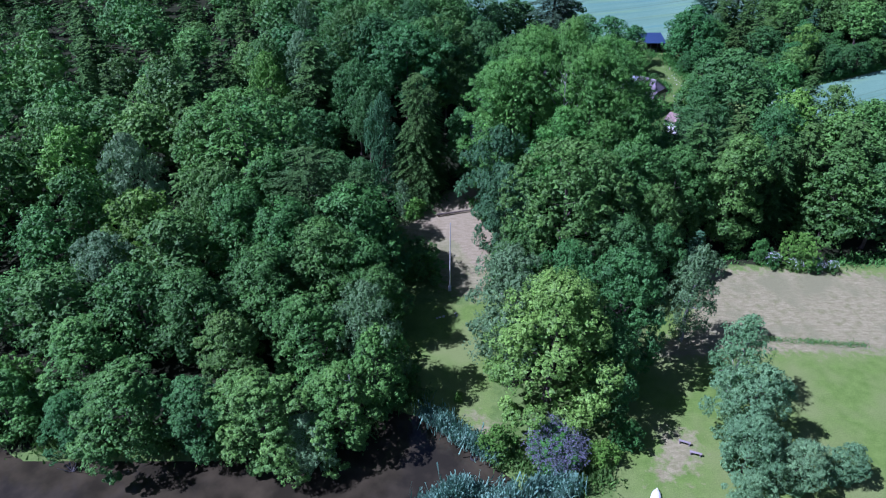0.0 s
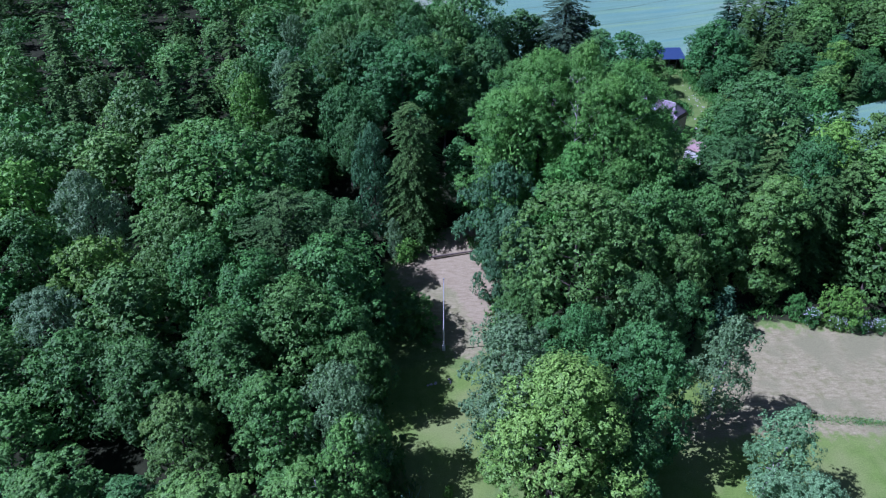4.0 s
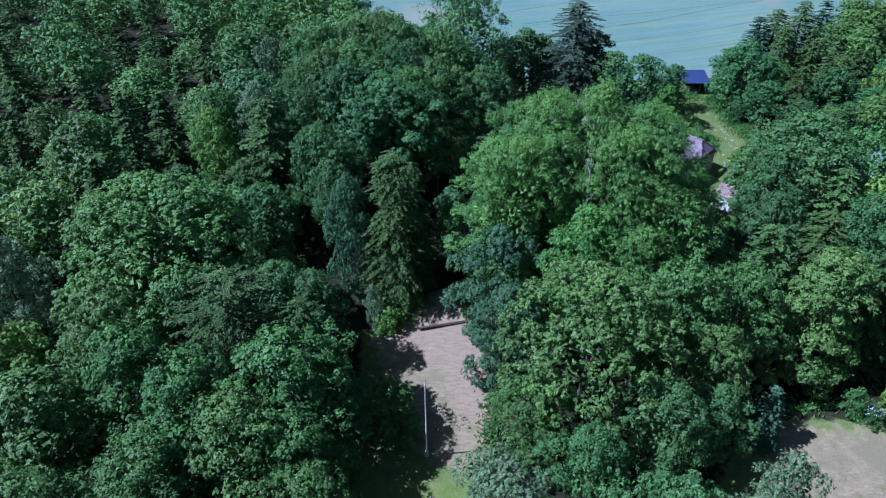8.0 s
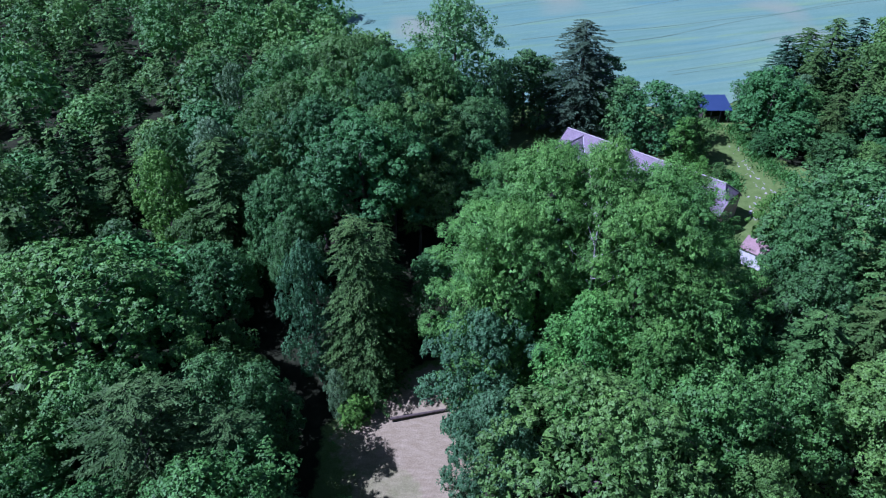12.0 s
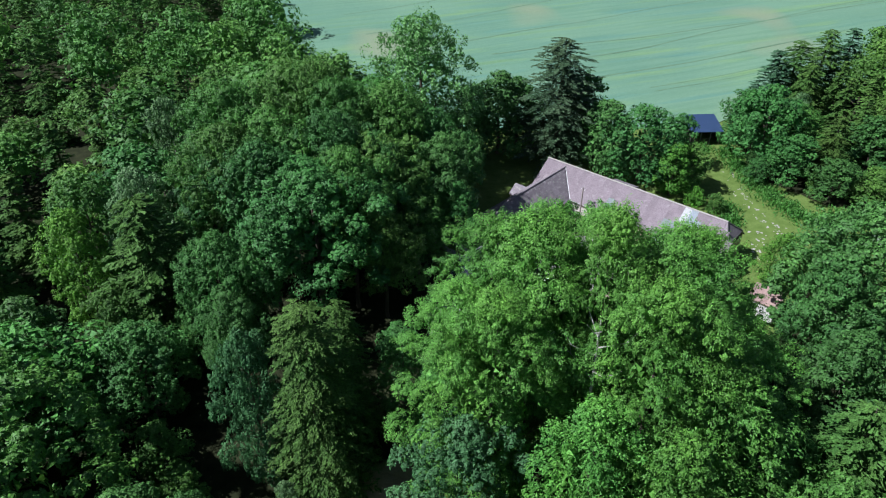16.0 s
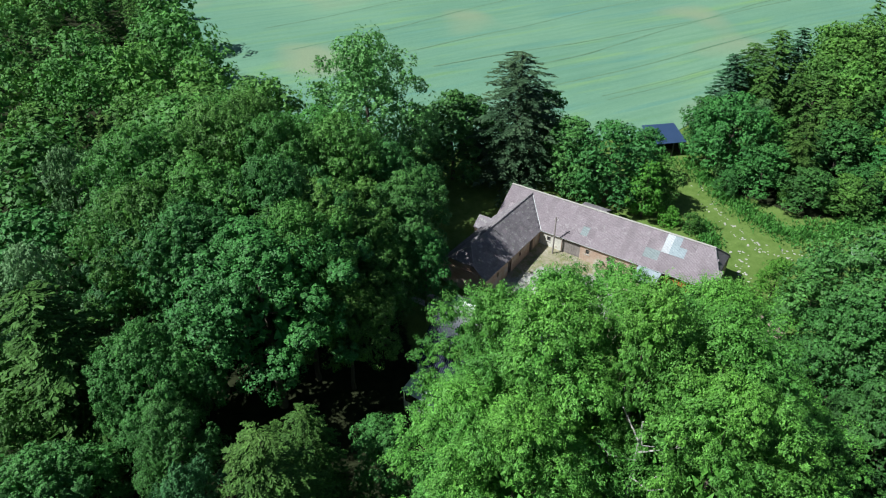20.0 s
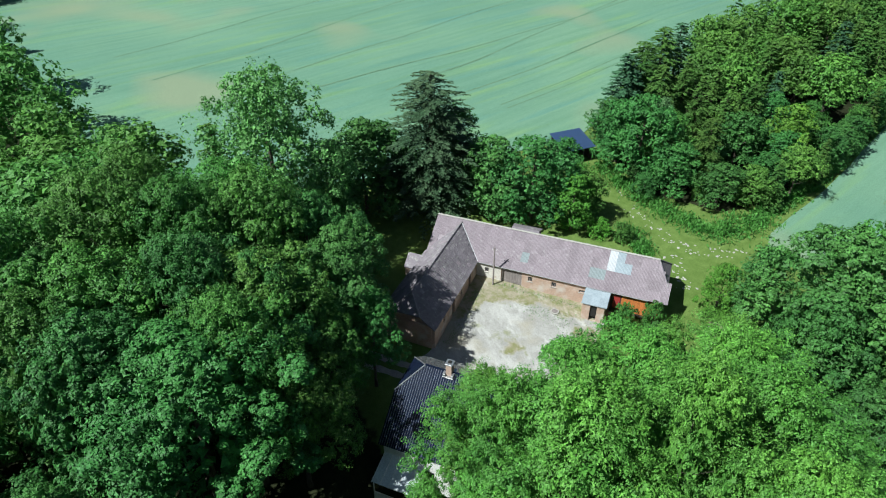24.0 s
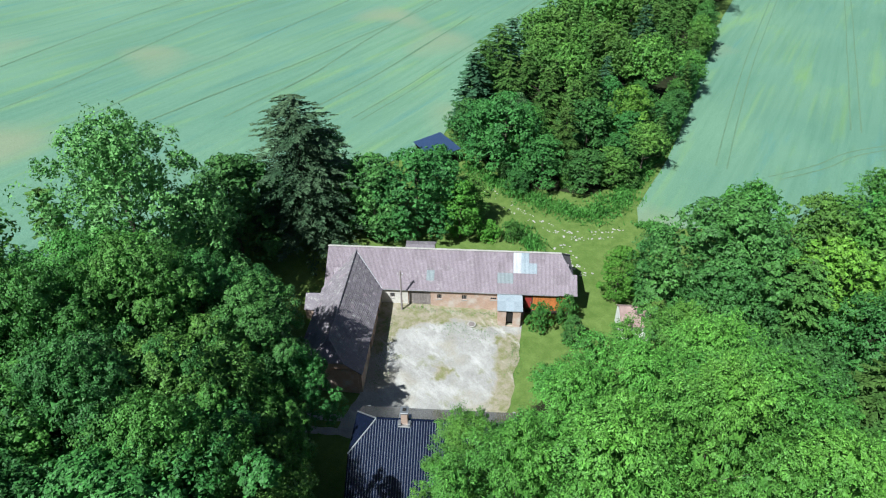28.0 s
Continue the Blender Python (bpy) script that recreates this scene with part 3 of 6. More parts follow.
for s_wall, clip in ((0.3, 0.0), (L + HX - 0.3, HD * SL + 0.1)):
    wall_between("wall", (s_wall, -WQ + 0.19), (s_wall, WQ - 0.19), wall_top, 0.34, BRICK, barn)
    gable("gable_wall", -WQ, WQ, s_wall, wall_top, RH - 0.16, clip, 0.3, DARK_WOOD if clip else BRICK, barn)
for k in range(38):
    x0 = 26.75 + k * 0.126
    part("board", boxed(x0, x0 + 0.118, -WQ - 0.145, -WQ - 0.115 - 0.006 * rng.random(), -0.2, wall_top), RED_WOOD, barn, "orange-red upright boards" if k == 0 else "")
dr = part("door", boxed(25.75, 26.6, -WQ - 0.09, -WQ - 0.04, -0.05, 2.0), RED_DOOR, barn, "red painted plank door")
part("handle", boxed(26.45, 26.52, -WQ - 0.14, -WQ - 0.09, 0.95, 1.1), METAL, dr)
big = part("sliding_door", boxed(10.68, 13.52, -WQ - 0.02, -WQ + 0.03, -0.02, 2.22), DARK_WOOD, barn, "wide grey plank barn door")
for k in range(18):
    x0 = 10.7 + k * 0.157
    part("plank", boxed(x0, x0 + 0.148, -WQ - 0.055 - 0.006 * rng.random(), -WQ - 0.02, 0.03, 2.2), GREY_WOOD, big)
for z0 in (0.35, 1.75):
    part("batten", boxed(10.72, 13.5, -WQ - 0.09, -WQ - 0.062, z0, z0 + 0.13), GREY_WOOD, big)
part("door_rail", boxed(10.4, 14.2, -WQ - 0.26, -WQ - 0.2, 2.27, 2.33), METAL, barn)
for x0, x1, z0, z1 in ((8.2, 8.8, 1.0, 1.75), (14.4, 15.0, 1.05, 1.8), (17.6, 18.25, 1.05, 1.8), (21.3, 22.1, 1.2, 1.6)):
    window(barn, x0, x1, z0, z1, -WQ - 0.02, frame_mat=GREY_WOOD)
    part("window_sill", boxed(x0 - 0.08, x1 + 0.08, -WQ - 0.24, -WQ - 0.171, z0 - 0.08, z0), STONE, barn)

# main roof: decks, then sheets
part("roof", slab([(-0.25, 0, RH), (L, 0, RH), (L + HX, -HD, RH - SL * HD), (L + HX, -W, EH), (-0.25, -W, EH)], 0.12), ROOF, barn)
part("roof", slab([(-0.25, 0, RH), (L, 0, RH), (L + HX, HD, RH - SL * HD), (L + HX, W, EH), (-0.25, W, EH)], 0.12), ROOF, barn)
part("hip_roof", slab([(L, 0, RH), (L + HX, -HD, RH - SL * HD), (L + HX, HD, RH - SL * HD)], 0.1), OLD_ROOF, barn, "dark half-hip at the gable")
COLS, ROWS_N = 30, 4
cw = (L + 0.25) / COLS
dq, dz = W / ROWS_N, -DROP / ROWS_N


def sheet_look(c, r):
    if (c, r) in ((24, 0), (24, 1)):
        return WHITE_SHEET
    if (c, r) in ((25, 0), (25, 1), (26, 1)):
        return BLUE_SHEET
    if (c, r) in ((22, 2), (23, 2), (13, 2)):
        return TEAL_SHEET
    return ROOF


slope_sheets(barn, "roof_sheet", (-0.25, 0, RH), (cw, 0, 0), (0, -dq, dz), COLS + 2, ROWS_N, lambda c, r: (c < COLS or (c - COLS + 0.5) * cw < (r - 0.2) * 1.1) and not (r < 4 and SA - WA < c * cw - 0.7 < SA + (r / 4) * WA * 0.8 and c * cw - 0.25 + cw < SA + WA * (r + 0.2) / 4 - 0.3 and r > 1), sheet_look, rng=rng)
slope_sheets(barn, "roof_sheet", (-0.25, 0, RH), (cw, 0, 0), (0, dq, dz), COLS, ROWS_N, lambda c, r: True, lambda c, r: ROOF, rng=rng)
# edges of the bare strip beyond the last full column
bm = bmesh.new()
for k in range(31):
    x0 = -0.3 + k * (L + 0.4) / 31
    box(bm, x0, x0 + (L + 0.4) / 31 + 0.02, -0.16, 0.16, RH + 0.03, RH + 0.11 + 0.012 * (k % 2), 0.03)
part("ridge_cap", bm, STONE, barn, "pale mortar ridge")
bm = bmesh.new()
rod(bm, (L, 0, RH + 0.05), (L + HX, -HD, RH - SL * HD + 0.05), 0.09, 0.09, 6)
rod(bm, (L, 0, RH + 0.05), (L + HX, HD, RH - SL * HD + 0.05), 0.09, 0.09, 6)
part("hip_cap", bm, OLD_ROOF, barn)
bm = bmesh.new()
rod(bm, (SA + WA, -W - 0.06, EH - 0.03), (L + HX - 2, -W - 0.06, EH - 0.06), 0.06, 0.06, 6)
part("gutter", bm, METAL, barn)

# wing roof and walls
AR = RH - DA
asl = (AR - EH) / WA
qv = DA / SL
ae = W + LA
HIPQ, HIPD = 2.2, 1.9
for side in (1, -1):
    part("wing_roof", slab([(SA, -qv, AR), (SA + side * WA, -W + 0.0, EH), (SA + side * WA, -ae, EH), (SA + side * HIPD, -ae, AR - asl * HIPD), (SA, -ae + HIPQ, AR)], 0.12), OLD_ROOF, barn, "old dark roof of the wing, mossy and patched")
part("wing_hip_roof", slab([(SA, -ae + HIPQ, AR), (SA + HIPD, -ae, AR - asl * HIPD), (SA - HIPD, -ae, AR - asl * HIPD)], 0.1), OLD_ROOF, barn)
tw = 0.62
n_r = 8
for side in (1, -1):
    def in_wing(c, r, side=side):
        back = c * tw
        return back >= (r + 1) / n_r * (W - qv) * 1.02 and back + tw < LA + W - qv - HIPQ * max(0.0, 1 - (r + 1) / n_r * WA / HIPD)
    slope_sheets(barn, "roof_tile", (SA, -qv, AR), (0, -tw, 0), (side * WA / n_r, 0, (EH - AR) / n_r), int((LA + W) / tw), n_r, in_wing, lambda c, r: ROOF if rng.random() < 0.06 else OLD_ROOF, ribs=3, rise=0.03, rng=rng)
bm = bmesh.new()
rod(bm, (SA, -qv, AR + 0.05), (SA, -ae + HIPQ, AR + 0.05), 0.12, 0.12, 6)
part("ridge_cap", bm, OLD_ROOF, barn)
bm = bmesh.new()
rod(bm, (SA, -qv - 0.1, AR + 0.06), (SA + WA, -W, EH + 0.06), 0.05, 0.05, 5)
part("valley_flashing", bm, METAL, barn, "pale metal valley strip")
for side in (1, -1):
    bm = bmesh.new()
    rod(bm, (SA, -ae + HIPQ, AR + 0.05), (SA + side * HIPD, -ae, AR - asl * HIPD + 0.05), 0.1, 0.1, 6)
    part("hip_cap", bm, OLD_ROOF, barn)
ws = SA + WA - 0.4
wt = AR - asl * (WA - 0.4) - 0.16
holes = [(2.2, 3.2, -0.7, 2.0), (5.6, 6.2, 1.0, 1.8), (8.3, 9.3, -0.7, 2.0), (11.6, 12.2, 1.0, 1.8)]
wall_between("wall", (ws, -ae + 0.5), (ws, -WQ - 0.2), wt, 0.34, BRICK, barn, [(LA - 0.2 - b, LA - 0.2 - a, c, d) for a, b, c, d in holes], "shaded brick wall of the wing")
for a, b, c, d in holes:
    y1 = -WQ - 0.2 - (a + (0.35 if d < 1.9 else 0.05))
    part("door" if c < 0 else "window_board", boxed(ws - 0.06, ws + 0.02, -WQ - 0.5 - b + 0.2, -WQ - 0.3 - a, max(c, -0.1), d), DARK_WOOD, barn)
wall_between("wall", (SA - WA + 0.4, -WQ), (SA - WA + 0.4, -ae + 0.5), wt, 0.34, BRICK, barn)
wall_between("wall", (SA - WA + 0.57, -ae + 0.5), (ws - 0.17, -ae + 0.5), wt, 0.34, BRICK, barn)
bm = bmesh.new()
vs = [bm.verts.new(p) for p in ((SA - WA + 0.4, -ae + 0.6, wt), (ws, -ae + 0.6, wt), (SA + HIPD, -ae + 0.6, AR - asl * HIPD - 0.1), (SA - HIPD, -ae + 0.6, AR - asl * HIPD - 0.1))]
vs2 = [bm.verts.new((v.co.x, v.co.y + 0.2, v.co.z)) for v in vs]
bm.faces.new(vs)
bm.faces.new(vs2[::-1])
for i in range(4):
    bm.faces.new((vs[(i + 1) % 4], vs[i], vs2[i], vs2[(i + 1) % 4]))
part("gable_wall", bm, BRICK, barn)
# cross gable on the wing's outer side
sx, sq, sh = -2.0, 6.6, 1.7
sz = 11.1 - YARD_Z
for side in (1, -1):
    part("porch_roof", slab([(sx, -sq, sz), (SA - 0.6, -sq, sz), (SA - 0.6, -sq + side * sh, sz - 1.3), (sx, -sq + side * sh, sz - 1.3)], 0.1), OLD_ROOF, barn)
wall_between("porch_wall", (sx + 0.2, -sq - sh + 0.2), (sx + 0.2, -sq + sh - 0.2), sz - 1.35, 0.25, BRICK, barn)
for side in (1, -1):
    wall_between("porch_wall", (sx + 0.33, -sq + side * (sh - 0.3)), (SA - WA + 0.2, -sq + side * (sh - 0.3)), sz - 1.3, 0.25, BRICK, barn)
gable("gable_wall", -sq - sh + 0.2, -sq + sh - 0.2, sx + 0.2, sz - 1.35, sz - 0.12, 0, 0.2, BRICK, barn)
# rear extension with its own low ridge
for y1 in (3.6, 6.6):
    part("rear_roof", slab([(9.4, 5.1, RH - 2.75), (13.4, 5.1, RH - 2.75), (13.6, y1, RH - 3.2), (9.2, y1, RH - 3.2)], 0.12), OLD_ROOF, barn, "old mossy roof of the rear extension")
for x0 in (9.5, 13.3):
    wall_between("rear_wall", (x0, WQ + 0.2), (x0, 6.2), RH - 3.25, 0.3, BRICK, barn)
wall_between("rear_wall", (9.65, 6.2), (13.15, 6.2), RH - 3.3, 0.3, BRICK, barn)

# brick outhouse against the barn
out = empty("outhouse", at_farm(23.75, W + 1.05, YARD_Z), "small brick outhouse with pale blue sheet roof", "outhouse")
wall_between("wall", (-1.35, -1.35), (1.35, -1.35), 1.85, 0.22, BRICK, out, [(0.9, 1.75, -0.7, 1.7)])
wall_between("wall", (-1.35, -1.24), (-1.35, 1.2), 1.95, 0.22, BRICK, out)
wall_between("wall", (1.35, -1.24), (1.35, 1.2), 1.95, 0.22, BRICK, out)
# solid near-black panel in the opening, in place of the shade inside
part("door", boxed(-0.42, 0.36, -1.3, -1.24, -0.1, 1.68), UNLIT_INSIDE, out, "near-black panel standing for the unlit doorway")
part("roof", slab([(-1.6, -1.65, 1.95), (1.6, -1.65, 1.95), (1.6, 1.6, 2.5), (-1.6, 1.6, 2.5)], 0.08), BLUE_SHEET, out)
for c in range(3):
    for r in range(2):
        ob = new("roof_sheet", mesh_from("roof_sheet", [(0, 0, 0.012), (1.05, 0, 0.012), (1.05, 1.62, 0.286), (0, 1.62, 0.286), (0, 0, 0.0), (1.05, 0, 0.0)], [(0, 1, 2, 3), (4, 5, 1, 0)], BLUE_SHEET))
        ob.parent = out
        ob.matrix_basis = pose(-1.59 + c * 1.065, -1.65 + r * 1.62, 1.96 + r * 0.275)

# dwelling in front of the yard: steep dark ribbed roof, chimney
HQ, HS0, HS1, HR, HE, HW = 30.3, 8.6, 24.0, 16.3 - 6.6, 12.2 - 6.6, 4.9
home = empty("farmhouse", at_farm(0, HQ, 6.6), "white farmhouse with glossy dark ribbed roof and brick chimney", "house")
hsl = (HR - HE) / HW
REACH = {1: HW, -1: 6.4}       # the garden side comes further down
for side in (1, -1):
    hw = REACH[side]
    he = HR - hsl * hw
    part("roof", slab([(HS0 + 2.3, 0, HR), (HS1 - 2.3, 0, HR), (HS1, side * 2.4, HR - hsl * 2.4), (HS1, side * hw, he), (HS0, side * hw, he), (HS0, side * 2.4, HR - hsl * 2.4)], 0.1), STEEL, home)
    xr = HS0 + 0.15
    while xr < HS1 - 0.1:
        top = max(0.0, 2.4 * (HS0 + 2.3 - xr) / 2.3, 2.4 * (xr - HS1 + 2.3) / 2.3)
        bm = bmesh.new()
        n = Vector((0, side * hsl, 1)).normalized() * 0.04
        a, b = Vector((xr, side * top, HR - hsl * top)), Vector((xr, side * (hw + 0.03), he - 0.025))
        vs = [bm.verts.new(v) for v in (a + Vector((-0.03, 0, 0.004)), a + n, a + Vector((0.03, 0, 0.004)), b + Vector((-0.03, 0, 0.004)), b + n, b + Vector((0.03, 0, 0.004)))]
        for q in ((0, 1, 4, 3), (1, 2, 5, 4), (3, 4, 5)):
            bm.faces.new([vs[i] for i in q])
        part("roof_rib", bm, GLINT_RIB, home)
        xr += 0.24
for s0, d in ((HS0, 1), (HS1, -1)):
    part("hip_roof", slab([(s0 + d * 2.3, 0, HR), (s0, 2.4, HR - hsl * 2.4), (s0, -2.4, HR - hsl * 2.4)], 0.1), STEEL, home)
    gable("gable_wall", -5.9, 5.9, s0 + d * 0.4, HR - hsl * 5.9 - 0.15, HR - 0.15, hsl * 2.4 + 0.05, 0.28, PLASTER, home)
    wall_between("wall", (s0 + d * 0.4, -5.8), (s0 + d * 0.4, HW - 0.6), HR - hsl * 6.0, 0.3, PLASTER, home)
    for side in (1, -1):
        bm = bmesh.new()
        rod(bm, (s0 + d * 2.3, 0, HR + 0.03), (s0, side * 2.4, HR - hsl * 2.4 + 0.03), 0.07, 0.07, 6)
        part("hip_cap", bm, METAL, home, "light metal hip edge")
bm = bmesh.new()
rod(bm, (HS0 + 2.3, 0, HR + 0.04), (HS1 - 2.3, 0, HR + 0.04), 0.1, 0.1, 8)
part("ridge_cap", bm, STEEL, home)
for side in (1, -1):
    hh = [(1.6 + 2.6 * k, 2.7 + 2.6 * k, 1.0, 2.2) for k in range(5)]
    wall_between("wall", (HS0 + 0.4, side * (REACH[side] - 0.45)), (HS1 - 0.4, side * (REACH[side] - 0.45)), HR - hsl * (REACH[side] - 0.45) - 0.2, 0.3, PLASTER, home, hh)
    for a, b, c, d in hh:
        window(home, HS0 + 0.4 + a, HS0 + 0.4 + b, c, d, side * (REACH[side] - 0.45), bars=1)
chim = part("chimney", boxed(13.15, 13.75, -0.33, 0.33, HR - 0.6, HR + 1.15, 0.03), BRICK, home, "red brick chimney with lead collar")
part("chimney_cap", boxed(13.07, 13.83, -0.41, 0.41, HR + 1.15, HR + 1.28, 0.02), METAL, chim)
part("flue", boxed(13.3, 13.6, -0.14, 0.14, HR + 1.28, HR + 1.4), UNLIT_INSIDE, chim)
bm = bmesh.new()
for y0, y1, z0 in ((-0.62, -0.34, HR - 0.35), (0.34, 0.6, HR - 0.35)):
    box(bm, 12.9, 14.0, y0, y1, z0, z0 + 0.12, 0.02)
box(bm, 12.9, 13.14, -0.6, 0.6, HR - 0.2, HR + 0.08, 0.02)
box(bm, 13.76, 14.0, -0.6, 0.6, HR - 0.2, HR + 0.08, 0.02)
part("lead_flashing", bm, METAL, chim)
# garden porch with light sheet roof
porch = empty("garden_porch", at_farm(11.3, HQ + 6.4 + 1.0, 6.2), "white garden porch with pale translucent roof", "porch")
part("roof", slab([(-2.2, 1.5, 3.4), (2.2, 1.5, 3.4), (2.2, -1.7, 2.6), (-2.2, -1.7, 2.6)], 0.05), PLASTIC, porch)
for k in range(6):
    x0 = -2.2 + k * 0.872
    part("rafter", slab([(x0, 1.5, 3.46), (x0 + 0.05, 1.5, 3.46), (x0 + 0.05, -1.75, 2.65), (x0, -1.75, 2.65)], 0.1), WHITE_PAINT, porch)
for x0 in (-2.1, 2.0):
    part("post", boxed(x0, x0 + 0.1, -1.6, -1.5, -0.3, 2.62), WHITE_PAINT, porch)
part("front", boxed(-2.0, 2.0, -1.58, -1.52, -0.3, 1.0), WHITE_PAINT, porch)

# little outbuilding beside the lawn
hut = empty("garden_hut", at_farm(39.3, 6.0, 7.2), "small white hut with reddish sheet roof", "hut")
for side in (1, -1):
    part("roof", slab([(-1.9, 0.55, 2.75), (1.9, 0.55, 2.75), (1.9, 0.55 + (1.5 if side > 0 else -2.6), 2.75 - (0.9 if side > 0 else 1.05)), (-1.9, 0.55 + (1.5 if side > 0 else -2.6), 2.75 - (0.9 if side > 0 else 1.05))], 0.07), RED_ROOF, hut)
slope_sheets(hut, "roof_sheet", (-1.9, 0.55, 2.76), (0.76, 0, 0), (0, -1.3, -0.525), 5, 2, lambda c, r: True, lambda c, r: RED_ROOF, rng=rng)
for a, b in (((-1.7, -1.8), (1.7, -1.8)), ((-1.7, 1.8), (1.7, 1.8)), ((-1.7, -1.68), (-1.7, 1.68)), ((1.7, -1.68), (1.7, 1.68))):
    wall_between("wall", a, b, 1.72, 0.2, PLASTER, hut)
for x0 in (-1.7, 1.7):
    bm = bmesh.new()
    f = [bm.verts.new((x0 - 0.08, *p)) for p in ((-1.85, 1.72), (1.85, 1.72), (0.55, 2.62))]
    g = [bm.verts.new((x0 + 0.08, v.co.y, v.co.z)) for v in f]
    bm.faces.new(f[::-1])
    bm.faces.new(g)
    for i in range(3):
        bm.faces.new((f[i], f[(i + 1) % 3], g[(i + 1) % 3], g[i]))
    part("gable_wall", bm, PLASTER, hut)

# open field shed with blue steel roof
shed = empty("field_shed", pose(58.2, 175.3, 9.2, 0, 0, 2), "dark timber field shed with blue steel roof", "shed")
part("roof", slab([(-3.2, -2.8, 2.9), (3.2, -2.8, 2.9), (3.2, 2.8, 4.2), (-3.2, 2.8, 4.2)], 0.08), BLUE_STEEL, shed)
for k in range(18):
    x0 = -3.15 + k * 0.37
    part("roof_rib", slab([(x0 - 0.025, -2.81, 2.945), (x0 + 0.025, -2.81, 2.945), (x0 + 0.025, 2.8, 4.245), (x0 - 0.025, 2.8, 4.245)], 0.05), BLUE_STEEL, shed)
wall_between("wall", (-2.9, 2.5), (2.9, 2.5), 4.0, 0.12, DARK_WOOD, shed)
for x0 in (-2.9, 2.9):
    wall_between("wall", (x0, -2.4), (x0, 2.43), 2.85, 0.12, DARK_WOOD, shed)
for k in range(4):
    x0 = -2.85 + k * 1.86
    part("post", boxed(x0, x0 + 0.14, -2.5, -2.36, -0.5, 2.92), GREY_WOOD, shed)
part("gate", boxed(-2.7, 0.7, -2.46, -2.4, 0.0, 1.5), DARK_WOOD, shed)

# yard of pale trodden gravel, with worn grassy margins, and the drive under the trees
m, nt, bs = nodes_of("yard_gravel")
co = add(nt, "ShaderNodeTexCoord").outputs["Object"]
mid, wide, fine = noise_at(nt, co, 0.45, 6.0, rough=0.7), noise_at(nt, co, 0.16, 4.0), noise_at(nt, co, 9.0, 3.0)
ruts = noise_at(nt, co, 0.5, 5.0, (1.0, 0.35, 1), rough=0.7)
col = mix_col(nt, ramp(nt, mid, 0.35, 0.65), (0.30, 0.29, 0.27), (0.42, 0.41, 0.385))
col = mix_col(nt, ramp(nt, ruts, 0.50, 0.66), col, (0.52, 0.51, 0.485))
col = mix_col(nt, ramp(nt, noise_at(nt, co, 0.3, 6.0, rough=0.75), 0.56, 0.72), col, (0.23, 0.24, 0.12))
col = mix_col(nt, ramp(nt, wide, 0.50, 0.68), col, (0.34, 0.31, 0.24))
worn = mix_col(nt, ramp(nt, noise_at(nt, co, 0.9, 6.0, rough=0.7), 0.42, 0.62), (0.33, 0.29, 0.215), (0.20, 0.205, 0.085))
worn = mix_col(nt, ramp(nt, ruts, 0.56, 0.66), worn, (0.42, 0.39, 0.32))
edge = mask_node("margin")
col = mix_col(nt, edge, col, worn)
col = mix_col(nt, 0.6, col, mix_col(nt, ramp(nt, fine, 0.3, 0.7), (0.65, 0.65, 0.65), (1.25, 1.25, 1.25)), "MULTIPLY")
nt.links.new(col, bs.inputs["Base Color"])
bs.inputs["Roughness"].default_value = 0.95
bump(nt, bs, fine, 0.5, 0.03)
GRAVEL = m
yard = draped("yard", [plan(s, q) for s, q in ((6.6, 3.4), (26.0, 3.4), (25.2, 8.5), (24.4, 14), (23.5, 20), (18, 26.3), (11, 26.3), (7.0, 25.2), (5.2, 24.6), (5.6, 22.6), (6.9, 19.5))], 0.8, 0.03, GRAVEL, ragged=0.35)
spots = np.empty(len(yard.data.vertices) * 3, np.float32)
yard.data.vertices.foreach_get("co", spots)
MARGIN = [[plan(s, q) for s, q in line] for line in (((4.0, 2.0), (26, 2.0), (26, 5.6), (21, 7.8), (17, 6.6), (13.5, 7.8), (10, 9.0), (8.6, 13), (6.0, 15)), ((22.3, 9.0), (27, 7), (27, 22), (20.8, 22), (21.8, 15)), ((14.5, 14.5), (16.3, 13.8), (17.0, 15.6), (15.0, 16.6)))]
yard.data.attributes.new("margin", "FLOAT", "POINT").data.foreach_set("value", soft_mask(MARGIN, spots[0::3], spots[1::3], 3.0).astype(np.float32))
tagged(yard, "pale trodden gravel farmyard with worn grassy margins", "yard", kind="structure")

for off in (-0.85, 0.85):
    tagged(new("drive", wheel_track([plan(7.5, 23.6 + off), plan(3.5, 23.7 + off), plan(-3, 23.9 + off), plan(-9, 24.8 + off), plan(-16, 27 + off)], 0.9, GRAVEL, "drive", 0.05)), "pale gravel wheel track of the drive", "drive", kind="structure")
